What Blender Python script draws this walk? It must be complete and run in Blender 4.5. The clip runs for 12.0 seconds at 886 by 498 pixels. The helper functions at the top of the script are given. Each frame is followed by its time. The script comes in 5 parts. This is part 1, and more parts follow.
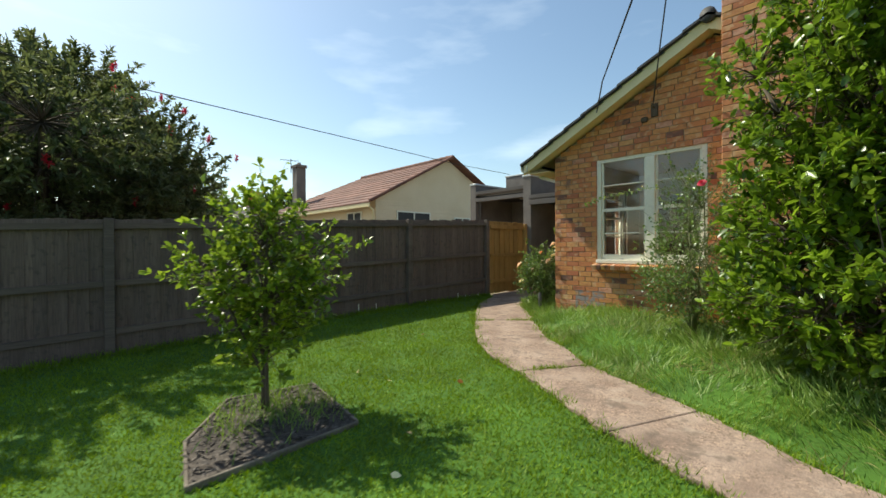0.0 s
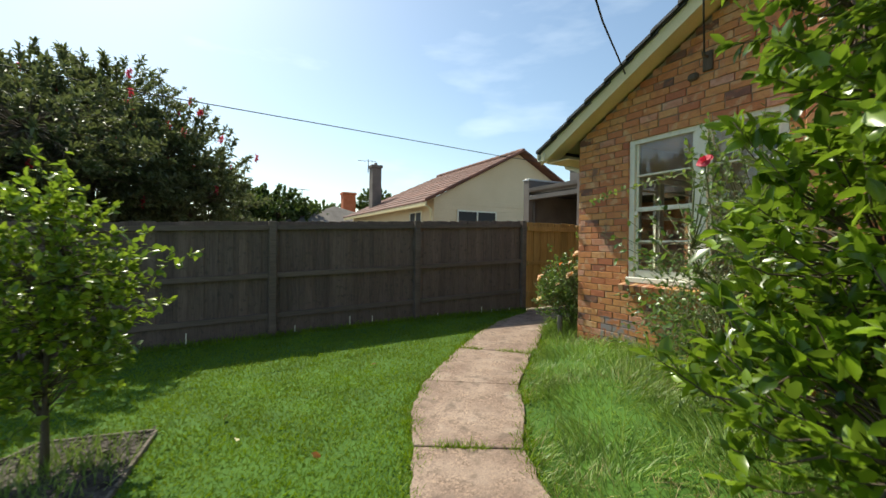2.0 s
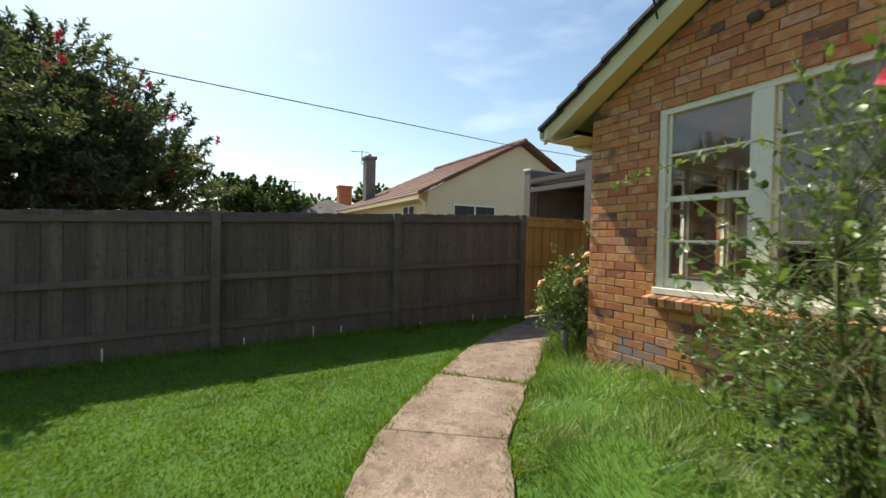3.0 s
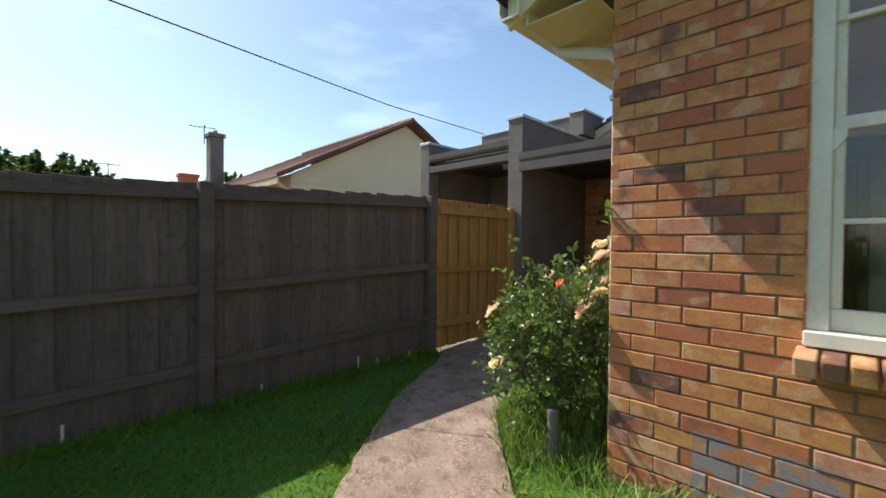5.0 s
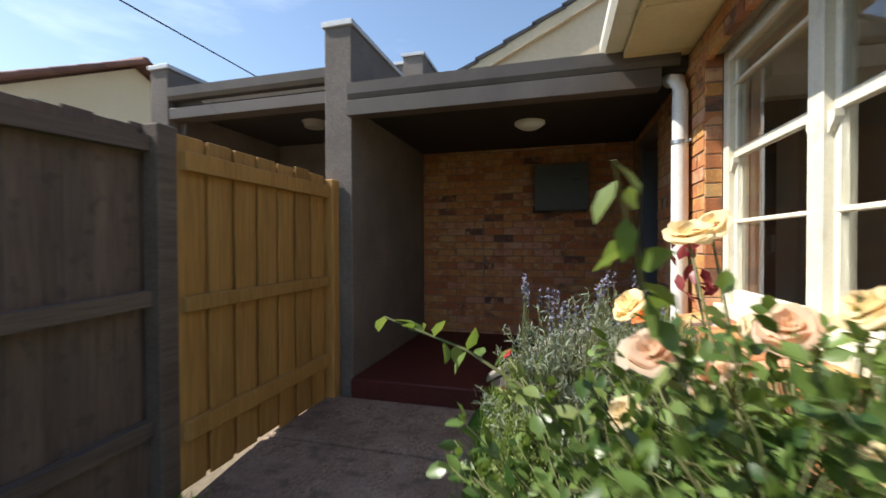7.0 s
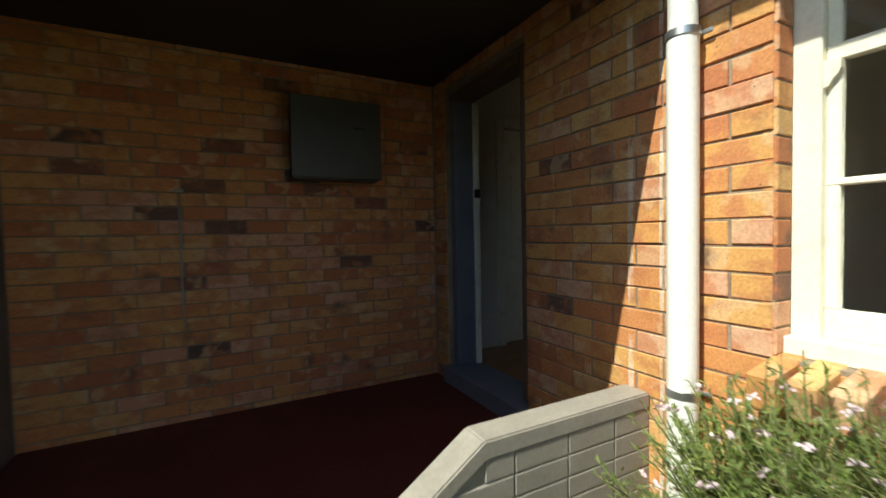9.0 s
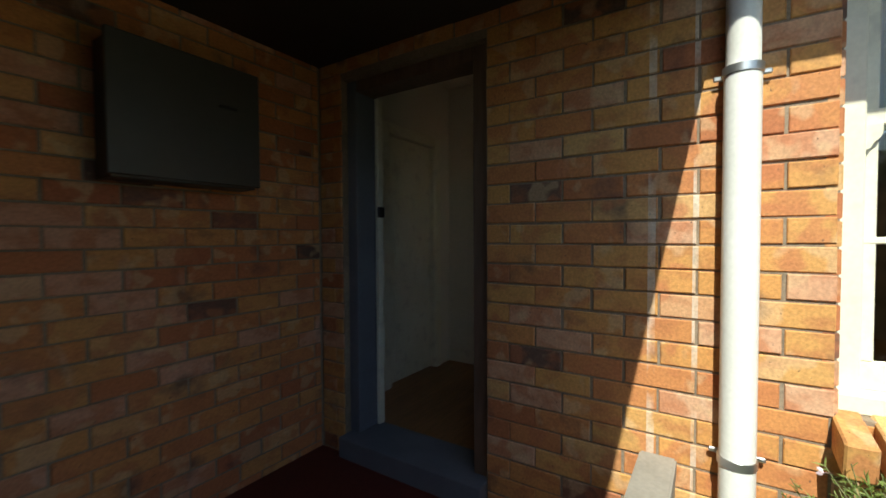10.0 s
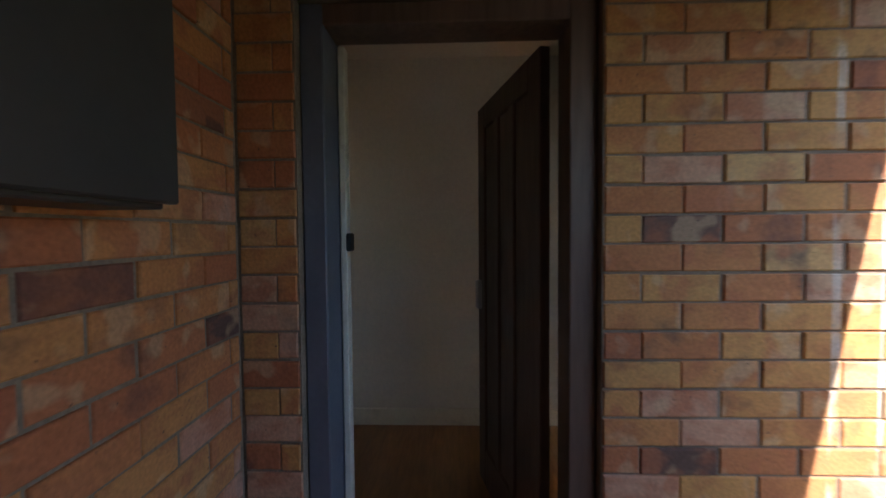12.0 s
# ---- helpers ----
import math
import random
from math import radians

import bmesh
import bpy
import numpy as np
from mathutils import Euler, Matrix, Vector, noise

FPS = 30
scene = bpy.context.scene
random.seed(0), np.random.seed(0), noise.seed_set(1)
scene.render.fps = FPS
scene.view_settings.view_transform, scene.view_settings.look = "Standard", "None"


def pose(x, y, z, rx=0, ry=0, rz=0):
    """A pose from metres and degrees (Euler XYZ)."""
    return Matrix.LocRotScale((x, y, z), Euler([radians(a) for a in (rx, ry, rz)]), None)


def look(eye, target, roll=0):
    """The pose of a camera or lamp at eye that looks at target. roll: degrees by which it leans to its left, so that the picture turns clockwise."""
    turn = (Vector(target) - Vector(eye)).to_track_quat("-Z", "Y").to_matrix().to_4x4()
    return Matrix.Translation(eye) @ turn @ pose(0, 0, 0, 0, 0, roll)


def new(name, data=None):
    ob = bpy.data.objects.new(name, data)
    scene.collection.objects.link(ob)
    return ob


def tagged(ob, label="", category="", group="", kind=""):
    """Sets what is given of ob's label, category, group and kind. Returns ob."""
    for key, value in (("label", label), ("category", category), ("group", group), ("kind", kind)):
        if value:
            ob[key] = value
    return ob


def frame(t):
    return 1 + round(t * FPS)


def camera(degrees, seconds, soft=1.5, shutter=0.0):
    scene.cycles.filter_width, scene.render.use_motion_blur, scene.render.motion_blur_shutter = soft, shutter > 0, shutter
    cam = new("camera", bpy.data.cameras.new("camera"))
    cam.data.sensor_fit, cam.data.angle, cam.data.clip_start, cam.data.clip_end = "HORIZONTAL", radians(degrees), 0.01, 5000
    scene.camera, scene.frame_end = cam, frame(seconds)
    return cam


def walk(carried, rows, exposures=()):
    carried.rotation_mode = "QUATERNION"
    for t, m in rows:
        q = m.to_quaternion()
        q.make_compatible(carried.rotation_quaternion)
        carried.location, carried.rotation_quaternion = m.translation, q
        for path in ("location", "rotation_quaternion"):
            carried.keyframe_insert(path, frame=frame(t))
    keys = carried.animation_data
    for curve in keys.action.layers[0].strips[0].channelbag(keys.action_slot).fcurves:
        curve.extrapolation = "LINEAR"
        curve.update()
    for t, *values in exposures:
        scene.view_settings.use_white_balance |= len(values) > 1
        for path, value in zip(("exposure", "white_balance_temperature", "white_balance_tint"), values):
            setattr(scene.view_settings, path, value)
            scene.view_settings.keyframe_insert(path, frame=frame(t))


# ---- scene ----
cam = camera(93.8, 12.0, shutter=0.35)
PATH = [
    (0, (4.211, -6.727, 1.245), (2.744, -5.368, 1.233), -0.3),
    (0.5, (4.349, -6.095, 1.3), (2.787, -4.846, 1.291), -0.4),
    (1, (4.415, -5.483, 1.328), (2.728, -4.409, 1.317), 0.0),
    (1.5, (4.429, -4.928, 1.355), (2.693, -3.934, 1.342), 0.3),
    (2, (4.272, -4.454, 1.383), (2.508, -3.511, 1.363), 0.6),
    (2.5, (3.897, -4.038, 1.407), (2.133, -3.096, 1.374), 1.0),
    (3, (3.367, -3.652, 1.409), (1.6, -2.717, 1.369), 1.2),
    (4.8, (1.173, -2.389, 1.311), (-0.289, -1.025, 1.296), 0.8),
    (5, (0.963, -2.23, 1.355), (-0.459, -0.824, 1.321), 0.5),
    (5.5, (0.45, -1.829, 1.364), (-0.814, -0.28, 1.324), -0.1),
    (6, (-0.031, -1.325, 1.332), (-1.111, 0.357, 1.298), 0.1),
    (6.5, (-0.47, -0.851, 1.305), (-1.29, 0.973, 1.273), -0.2),
    (7, (-0.853, -0.366, 1.323), (-1.385, 1.562, 1.294), -0.2),
    (7.2, (-0.984, -0.166, 1.328), (-1.383, 1.793, 1.3), -0.5),
    (8.8, (-1.507, 1.597, 1.305), (-0.714, 3.432, 1.227), -1.3),
    (9, (-1.515, 1.81, 1.303), (-0.583, 3.578, 1.234), -1.1),
    (9.5, (-1.609, 2.3, 1.337), (-0.304, 3.815, 1.289), -0.5),
    (10, (-1.718, 2.794, 1.459), (-0.043, 3.885, 1.401), -0.3),
    (10.5, (-1.723, 3.191, 1.585), (0.165, 3.85, 1.525), -0.4),
    (11, (-1.752, 3.589, 1.652), (0.223, 3.9, 1.587), -0.2),
    (11.5, (-1.622, 3.922, 1.657), (0.375, 4.007, 1.59), -0.4),
    (12, (-1.274, 4.119, 1.642), (0.724, 4.185, 1.566), -0.5),
]
walk(cam, [(t, look(eye, target, roll)) for t, eye, target, roll in PATH],
     exposures=[(0.0, 0.31, 6800, 0), (3.2, 0.3, 6800, 3), (5.0, 0.35, 6350, 6), (7.2, 0.57, 6450, 9), (9.0, 0.50, 6450, -2), (10.0, 0.47, 6350, -2), (10.5, 0.55, 6250, -2), (11.4, 0.94, 5950, -4), (12.0, 1.76, 5600, 9)])

# ---- sky and sun ----
SUN = Vector((1.19, 0.28, -1.42)).normalized()
world = bpy.data.worlds.new("sky")
scene.world = world
world.use_nodes = True
wt = world.node_tree
sky = wt.nodes.new("ShaderNodeTexSky")
sky.sky_type = "NISHITA"
sky.sun_disc = False
sky.sun_elevation = math.asin(-SUN.z)
sky.sun_rotation = math.atan2(-SUN.x, -SUN.y)
sky.air_density, sky.dust_density, sky.ozone_density = 1.1, 0.9, 1.8
tc = wt.nodes.new("ShaderNodeTexCoord")
mp = wt.nodes.new("ShaderNodeMapping")
mp.inputs["Scale"].default_value = (1.2, 1.2, 4.5)
cn = wt.nodes.new("ShaderNodeTexNoise")
cn.inputs["Scale"].default_value, cn.inputs["Detail"].default_value = 2.2, 6
cr = wt.nodes.new("ShaderNodeValToRGB")
cr.color_ramp.elements[0].position, cr.color_ramp.elements[1].position = 0.57, 0.92
cr.color_ramp.elements[1].color = (0.28, 0.28, 0.28, 1)
cm = wt.nodes.new("ShaderNodeMix")
cm.data_type = "RGBA"
cm.inputs["B"].default_value = (13.0, 13.3, 13.8, 1)
wt.links.new(tc.outputs["Generated"], mp.inputs["Vector"])
wt.links.new(mp.outputs[0], cn.inputs["Vector"])
wt.links.new(cn.outputs["Fac"], cr.inputs[0])
wt.links.new(cr.outputs[0], cm.inputs["Factor"])
wt.links.new(sky.outputs[0], cm.inputs["A"])
wt.links.new(cm.outputs["Result"], wt.nodes["Background"].inputs[0])
wt.nodes["Background"].inputs[1].default_value = 0.14
sun_data = bpy.data.lights.new("sun", "SUN")
sun_data.energy, sun_data.angle, sun_data.color = 5.0, radians(0.5), (1.0, 0.94, 0.84)
sun_ob = new("sun", sun_data)
sun_ob.matrix_world = look((-20, -6, 28), Vector((-20, -6, 28)) + SUN)


# ---- materials ----
def blank(name):
    m = bpy.data.materials.new(name)
    m.use_nodes = True
    nt = m.node_tree
    return m, nt, nt.nodes["Principled BSDF"]


def noise_node(nt, scale, detail=5, stretch=(1, 1, 1)):
    g = nt.nodes.new("ShaderNodeNewGeometry")
    mpg = nt.nodes.new("ShaderNodeMapping")
    mpg.inputs["Scale"].default_value = stretch
    n = nt.nodes.new("ShaderNodeTexNoise")
    n.inputs["Scale"].default_value, n.inputs["Detail"].default_value = scale, detail
    nt.links.new(g.outputs["Position"], mpg.inputs["Vector"])
    nt.links.new(mpg.outputs[0], n.inputs["Vector"])
    return n.outputs["Fac"]


def ramp(nt, fac, stops):
    r = nt.nodes.new("ShaderNodeValToRGB")
    e = r.color_ramp.elements
    while len(e) < len(stops):
        e.new(0.5)
    for el, (p, c) in zip(e, stops):
        el.position, el.color = p, (*c, 1)
    nt.links.new(fac, r.inputs[0])
    return r.outputs[0]


def mixed(nt, a, b, fac, blend="MIX"):
    m = nt.nodes.new("ShaderNodeMix")
    m.data_type, m.blend_type = "RGBA", blend
    for v, k in ((a, "A"), (b, "B")):
        if isinstance(v, tuple):
            m.inputs[k].default_value = (*v, 1)
        else:
            nt.links.new(v, m.inputs[k])
    if isinstance(fac, float):
        m.inputs["Factor"].default_value = fac
    else:
        nt.links.new(fac, m.inputs["Factor"])
    return m.outputs["Result"]


def bumped(nt, bs, height, strength, dist=0.004):
    b = nt.nodes.new("ShaderNodeBump")
    b.inputs["Strength"].default_value, b.inputs["Distance"].default_value = strength, dist
    nt.links.new(height, b.inputs["Height"])
    nt.links.new(b.outputs[0], bs.inputs["Normal"])


def surface(name, ca, cb, scale=3.0, fine=40.0, rough=0.8, bump=0.4, stretch=(1, 1, 1), rand=0.0, metal=0.0, cc=None, grain=0.6):
    """Two tones at a coarse scale, a finer grain over them, and relief."""
    m, nt, bs = blank(name)
    col = ramp(nt, noise_node(nt, scale, 4, stretch), [(0.3, ca), (0.7, cb)])
    f = noise_node(nt, fine, 6, stretch)
    col = mixed(nt, col, ramp(nt, f, [(0.3, (0.62, 0.62, 0.62)), (0.7, (1.25, 1.25, 1.25))]), grain, "MULTIPLY")
    if cc:
        col = mixed(nt, col, cc, ramp(nt, noise_node(nt, scale * 2.7, 8), [(0.56, (0, 0, 0)), (0.68, (0.7, 0.7, 0.7))]))
    if rand:
        oi = nt.nodes.new("ShaderNodeObjectInfo")
        lo, hi = 1 - rand, 1 + rand
        col = mixed(nt, col, ramp(nt, oi.outputs["Random"], [(0, (lo, lo, lo)), (1, (hi, hi * 0.97, hi * 0.93))]), 1.0, "MULTIPLY")
    nt.links.new(col, bs.inputs["Base Color"])
    bs.inputs["Roughness"].default_value, bs.inputs["Metallic"].default_value = rough, metal
    if bump:
        bumped(nt, bs, f, bump)
    return m


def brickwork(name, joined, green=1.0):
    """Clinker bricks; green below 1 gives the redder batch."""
    m, nt, bs = blank(name)
    if joined:
        rnd = nt.nodes.new("ShaderNodeNewGeometry").outputs["Random Per Island"]
    else:
        rnd = nt.nodes.new("ShaderNodeObjectInfo").outputs["Random"]
    batch = [(0.0, (0.11, 0.07, 0.055)), (0.035, (0.18, 0.09, 0.06)), (0.055, (0.41, 0.14, 0.060)), (0.24, (0.52, 0.210, 0.076)),
                         (0.48, (0.58, 0.278, 0.088)), (0.72, (0.57, 0.302, 0.098)), (0.87, (0.60, 0.355, 0.145)), (0.89, (0.56, 0.29, 0.17)), (1.0, (0.58, 0.34, 0.215))]
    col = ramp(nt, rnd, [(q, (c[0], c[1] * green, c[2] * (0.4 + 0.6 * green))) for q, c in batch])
    g = nt.nodes.new("ShaderNodeNewGeometry")
    own = nt.nodes.new("ShaderNodeVectorMath")
    own.operation = "SCALE"
    cmb = nt.nodes.new("ShaderNodeCombineXYZ")
    for k in ("X", "Y", "Z"):
        nt.links.new(rnd, cmb.inputs[k])
    nt.links.new(cmb.outputs[0], own.inputs[0])
    own.inputs["Scale"].default_value = 61.0
    shifted = nt.nodes.new("ShaderNodeVectorMath")
    shifted.operation = "ADD"
    nt.links.new(g.outputs["Position"], shifted.inputs[0])
    nt.links.new(own.outputs[0], shifted.inputs[1])

    def flame(scale, lo, hi, top):
        n = nt.nodes.new("ShaderNodeTexNoise")
        n.inputs["Scale"].default_value, n.inputs["Detail"].default_value = scale, 2
        nt.links.new(shifted.outputs[0], n.inputs["Vector"])
        return ramp(nt, n.outputs["Fac"], [(lo, (0, 0, 0)), (hi, (top, top, top))])

    col = mixed(nt, col, (0.40, 0.142, 0.060), ramp(nt, noise_node(nt, 9, 6, (1, 1, 1.7)), [(0.48, (0, 0, 0)), (0.66, (0.6, 0.6, 0.6))]))
    col = mixed(nt, col, (0.09, 0.06, 0.055), ramp(nt, noise_node(nt, 5.3, 7), [(0.58, (0, 0, 0)), (0.72, (0.75, 0.75, 0.75))]))
    col = mixed(nt, col, (0.62, 0.54, 0.46), ramp(nt, noise_node(nt, 7.7, 8, (1, 1, 0.35)), [(0.66, (0, 0, 0)), (0.78, (0.35, 0.35, 0.35))]))
    col = mixed(nt, col, (0.47, 0.17, 0.072), flame(6.0, 0.56, 0.61, 0.6))
    col = mixed(nt, col, (0.62, 0.42, 0.24), flame(7.5, 0.58, 0.64, 0.5))
    col = mixed(nt, col, (0.10, 0.065, 0.05), ramp(nt, noise_node(nt, 60, 3), [(0.70, (0, 0, 0)), (0.74, (0.8, 0.8, 0.8))]))
    xyz = nt.nodes.new("ShaderNodeSeparateXYZ")
    nt.links.new(nt.nodes.new("ShaderNodeNewGeometry").outputs["Position"], xyz.inputs[0])

    def near_to(axis, centre, half):
        c = nt.nodes.new("ShaderNodeMath")
        c.operation = "COMPARE"
        nt.links.new(xyz.outputs[axis], c.inputs[0])
        c.inputs[1].default_value, c.inputs[2].default_value = centre, half
        return c.outputs[0]

    def times(a, b):
        c = nt.nodes.new("ShaderNodeMath")
        c.operation = "MULTIPLY"
        nt.links.new(a, c.inputs[0])
        nt.links.new(b, c.inputs[1])
        return c.outputs[0]

    drip = ramp(nt, noise_node(nt, 6, 6, (1, 1, 0.5)), [(0.42, (0, 0, 0)), (0.6, (0.75, 0.75, 0.75))])
    for yc, w in ((2.985, 0.013), (2.845, 0.009)):
        col = mixed(nt, col, (0.70, 0.66, 0.58), times(times(near_to("Y", yc, w), near_to("X", 0.0, 0.03)), drip))
    worn = ramp(nt, noise_node(nt, 11, 5), [(0.40, (0, 0, 0)), (0.55, (0.85, 0.85, 0.85))])
    col = mixed(nt, col, (0.24, 0.25, 0.27), times(times(times(near_to("X", 0.68, 0.27), near_to("Z", 0.30, 0.17)), near_to("Y", 0.0, 0.05)), worn))
    f = noise_node(nt, 95, 6)
    col = mixed(nt, col, ramp(nt, f, [(0.3, (0.75, 0.75, 0.75)), (0.7, (1.2, 1.2, 1.2))]), 0.7, "MULTIPLY")
    nt.links.new(col, bs.inputs["Base Color"])
    bs.inputs["Roughness"].default_value = 0.82
    bumped(nt, bs, f, 0.5, 0.003)
    return m


def leafy(name, ca, cb, rough=0.45, trans=0.35, glow=(0.35, 0.5, 0.05)):
    m, nt, bs = blank(name)
    rnd = nt.nodes.new("ShaderNodeNewGeometry").outputs["Random Per Island"]
    col = ramp(nt, rnd, [(0.0, ca), (1.0, cb)])
    col = mixed(nt, col, ramp(nt, noise_node(nt, 2.0, 3), [(0.3, (0.7, 0.7, 0.7)), (0.7, (1.2, 1.2, 1.1))]), 1.0, "MULTIPLY")
    nt.links.new(col, bs.inputs["Base Color"])
    bs.inputs["Roughness"].default_value = rough
    t = nt.nodes.new("ShaderNodeBsdfTranslucent")
    nt.links.new(mixed(nt, col, glow, 0.45), t.inputs["Color"])
    mx = nt.nodes.new("ShaderNodeMixShader")
    mx.inputs[0].default_value = trans
    nt.links.new(bs.outputs[0], mx.inputs[1])
    nt.links.new(t.outputs[0], mx.inputs[2])
    nt.links.new(mx.outputs[0], nt.nodes["Material Output"].inputs["Surface"])
    return m


def aggregate(name):
    """Worn pinkish concrete with small stones showing, hairline dirt and smoother patches."""
    m, nt, bs = blank(name)
    col = ramp(nt, noise_node(nt, 2.4, 6), [(0.3, (0.225, 0.152, 0.115)), (0.5, (0.32, 0.228, 0.175)), (0.72, (0.41, 0.305, 0.24))])
    g = nt.nodes.new("ShaderNodeNewGeometry")
    vo = nt.nodes.new("ShaderNodeTexVoronoi")
    vo.inputs["Scale"].default_value = 75
    nt.links.new(g.outputs["Position"], vo.inputs["Vector"])
    sep = nt.nodes.new("ShaderNodeSeparateColor")
    nt.links.new(vo.outputs["Color"], sep.inputs[0])
    stones = ramp(nt, sep.outputs[0], [(0.0, (0.50, 0.47, 0.45)), (0.35, (0.88, 0.86, 0.84)), (0.75, (1.05, 1.03, 1.0)), (1.0, (1.45, 1.38, 1.30))])
    col = mixed(nt, col, stones, ramp(nt, noise_node(nt, 5.5, 5), [(0.38, (0.25, 0.25, 0.25)), (0.6, (0.95, 0.95, 0.95))]), "MULTIPLY")
    col = mixed(nt, col, (0.13, 0.095, 0.072), ramp(nt, noise_node(nt, 8.0, 9), [(0.54, (0, 0, 0)), (0.70, (0.75, 0.75, 0.75))]))
    col = mixed(nt, col, (0.47, 0.375, 0.30), ramp(nt, noise_node(nt, 3.6, 8, (1, 1.4, 1)), [(0.60, (0, 0, 0)), (0.74, (0.6, 0.6, 0.6))]))
    f = noise_node(nt, 130, 6)
    col = mixed(nt, col, ramp(nt, f, [(0.3, (0.7, 0.7, 0.7)), (0.7, (1.2, 1.2, 1.2))]), 0.8, "MULTIPLY")
    nt.links.new(col, bs.inputs["Base Color"])
    bs.inputs["Roughness"].default_value = 0.93
    bumped(nt, bs, mixed(nt, f, vo.outputs["Distance"], 0.5), 0.9, 0.006)
    return m


def plain(name, c, rough=0.5, metal=0.0):
    m, nt, bs = blank(name)
    nt.links.new(ramp(nt, noise_node(nt, 6, 6), [(0.3, tuple(v * 0.88 for v in c)), (0.7, tuple(min(1, v * 1.06) for v in c))]), bs.inputs["Base Color"])
    bs.inputs["Roughness"].default_value, bs.inputs["Metallic"].default_value = rough, metal
    return m


def glass_mat(name):
    m, nt, bs = blank(name)
    bs.inputs["Base Color"].default_value = (0.92, 0.95, 0.95, 1)
    bs.inputs["Roughness"].default_value, bs.inputs["IOR"].default_value = 0.02, 1.5
    bs.inputs["Transmission Weight"].default_value = 1.0
    return m


BRICK, BRICKS = brickwork("brick", False, 1.02), brickwork("brick_rest", True, 1.02)
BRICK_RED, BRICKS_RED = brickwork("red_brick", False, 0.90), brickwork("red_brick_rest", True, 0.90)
MORTAR = surface("mortar", (0.20, 0.155, 0.11), (0.32, 0.25, 0.18), 6, 120, 0.95, 0.6)
LAWN = surface("lawn_soil", (0.045, 0.11, 0.008), (0.072, 0.165, 0.011), 1.6, 60, 0.95, 0.8)
YARD = surface("dry_yard", (0.16, 0.13, 0.09), (0.24, 0.20, 0.14), 0.8, 30, 0.95, 0.6)
GRASS = leafy("grass_blades", (0.090, 0.172, 0.003), (0.212, 0.322, 0.006), 0.65, 0.3, (0.38, 0.52, 0.01))
LONG = leafy("long_grass_blades", (0.070, 0.16, 0.015), (0.32, 0.42, 0.10), 0.5, 0.35)
STRAW = leafy("dry_blades", (0.38, 0.30, 0.14), (0.30, 0.26, 0.10), 0.7, 0.2, (0.5, 0.4, 0.15))
CONC = aggregate("concrete_path")
FENCE = surface("weathered_paling", (0.120, 0.084, 0.070), (0.190, 0.136, 0.113), 5, 60, 0.92, 0.5, (1, 1, 0.08), 0.12, cc=(0.085, 0.068, 0.058))
RAILW = surface("weathered_rail", (0.118, 0.086, 0.072), (0.170, 0.128, 0.106), 5, 60, 0.92, 0.5, (1, 0.08, 1), 0.1)
GATEW = surface("new_pine", (0.36, 0.19, 0.05), (0.48, 0.27, 0.085), 5, 50, 0.7, 0.35, (1, 1, 0.07), 0.12)
CREAM = surface("cream_paint", (0.68, 0.56, 0.30), (0.76, 0.64, 0.37), 2.5, 50, 0.55, 0.15, grain=0.15)
WHITE = surface("white_paint", (0.75, 0.71, 0.57), (0.81, 0.78, 0.65), 4, 60, 0.45, 0.15, cc=(0.62, 0.58, 0.48), grain=0.15)
PVC = surface("white_pipe", (0.78, 0.77, 0.73), (0.84, 0.83, 0.80), 3, 60, 0.35, 0.05, grain=0.15)
STEEL = plain("zinc_clamp", (0.55, 0.56, 0.57), 0.35, 0.9)
TILE = surface("dark_roof_tile", (0.028, 0.028, 0.032), (0.055, 0.055, 0.06), 5, 40, 0.7, 0.5, rand=0.2)
REDTILE = surface("terracotta_tile", (0.15, 0.070, 0.052), (0.225, 0.105, 0.078), 1.2, 30, 0.85, 0.5, rand=0.25, cc=(0.16, 0.09, 0.07))
RENDER = surface("grey_render", (0.15, 0.128, 0.112), (0.21, 0.18, 0.16), 2.5, 70, 0.9, 0.5, cc=(0.15, 0.13, 0.12))
CAP = surface("metal_capping", (0.52, 0.52, 0.52), (0.62, 0.62, 0.62), 3, 40, 0.45, 0.1, metal=0.4, grain=0.15)
FASCIA = surface("dark_fascia", (0.088, 0.071, 0.060), (0.125, 0.103, 0.088), 3, 40, 0.5, 0.1, grain=0.15)
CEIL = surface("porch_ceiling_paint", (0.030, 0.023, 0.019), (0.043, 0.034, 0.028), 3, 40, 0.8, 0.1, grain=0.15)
REDC = surface("red_oxide_concrete", (0.085, 0.014, 0.010), (0.12, 0.022, 0.014), 2.5, 45, 0.65, 0.3)
# also greys the next porch's light diffuser, as its shade
GREYP = surface("grey_painted_brick", (0.27, 0.245, 0.21), (0.34, 0.31, 0.27), 5, 60, 0.7, 0.4, grain=0.25)
BLUEG = surface("blue_grey_paint", (0.12, 0.13, 0.16), (0.16, 0.17, 0.20), 4, 50, 0.55, 0.15, grain=0.15)
DARKBOX = surface("meter_box_paint", (0.045, 0.043, 0.039), (0.06, 0.057, 0.052), 3, 30, 0.45, 0.1, grain=0.15)
DOORW = surface("stained_door", (0.13, 0.085, 0.06), (0.18, 0.12, 0.085), 4, 45, 0.5, 0.3, (1, 1, 0.1))
PLASTER = surface("plaster", (0.72, 0.68, 0.58), (0.78, 0.74, 0.65), 2, 50, 0.85, 0.05, grain=0.15)
FLOORW = surface("timber_floor", (0.30, 0.13, 0.04), (0.42, 0.20, 0.07), 4, 40, 0.35, 0.1, (0.15, 1, 1))
YELLOW = surface("cream_cladding", (0.70, 0.56, 0.36), (0.76, 0.62, 0.42), 1.0, 25, 0.7, 0.1, grain=0.15)
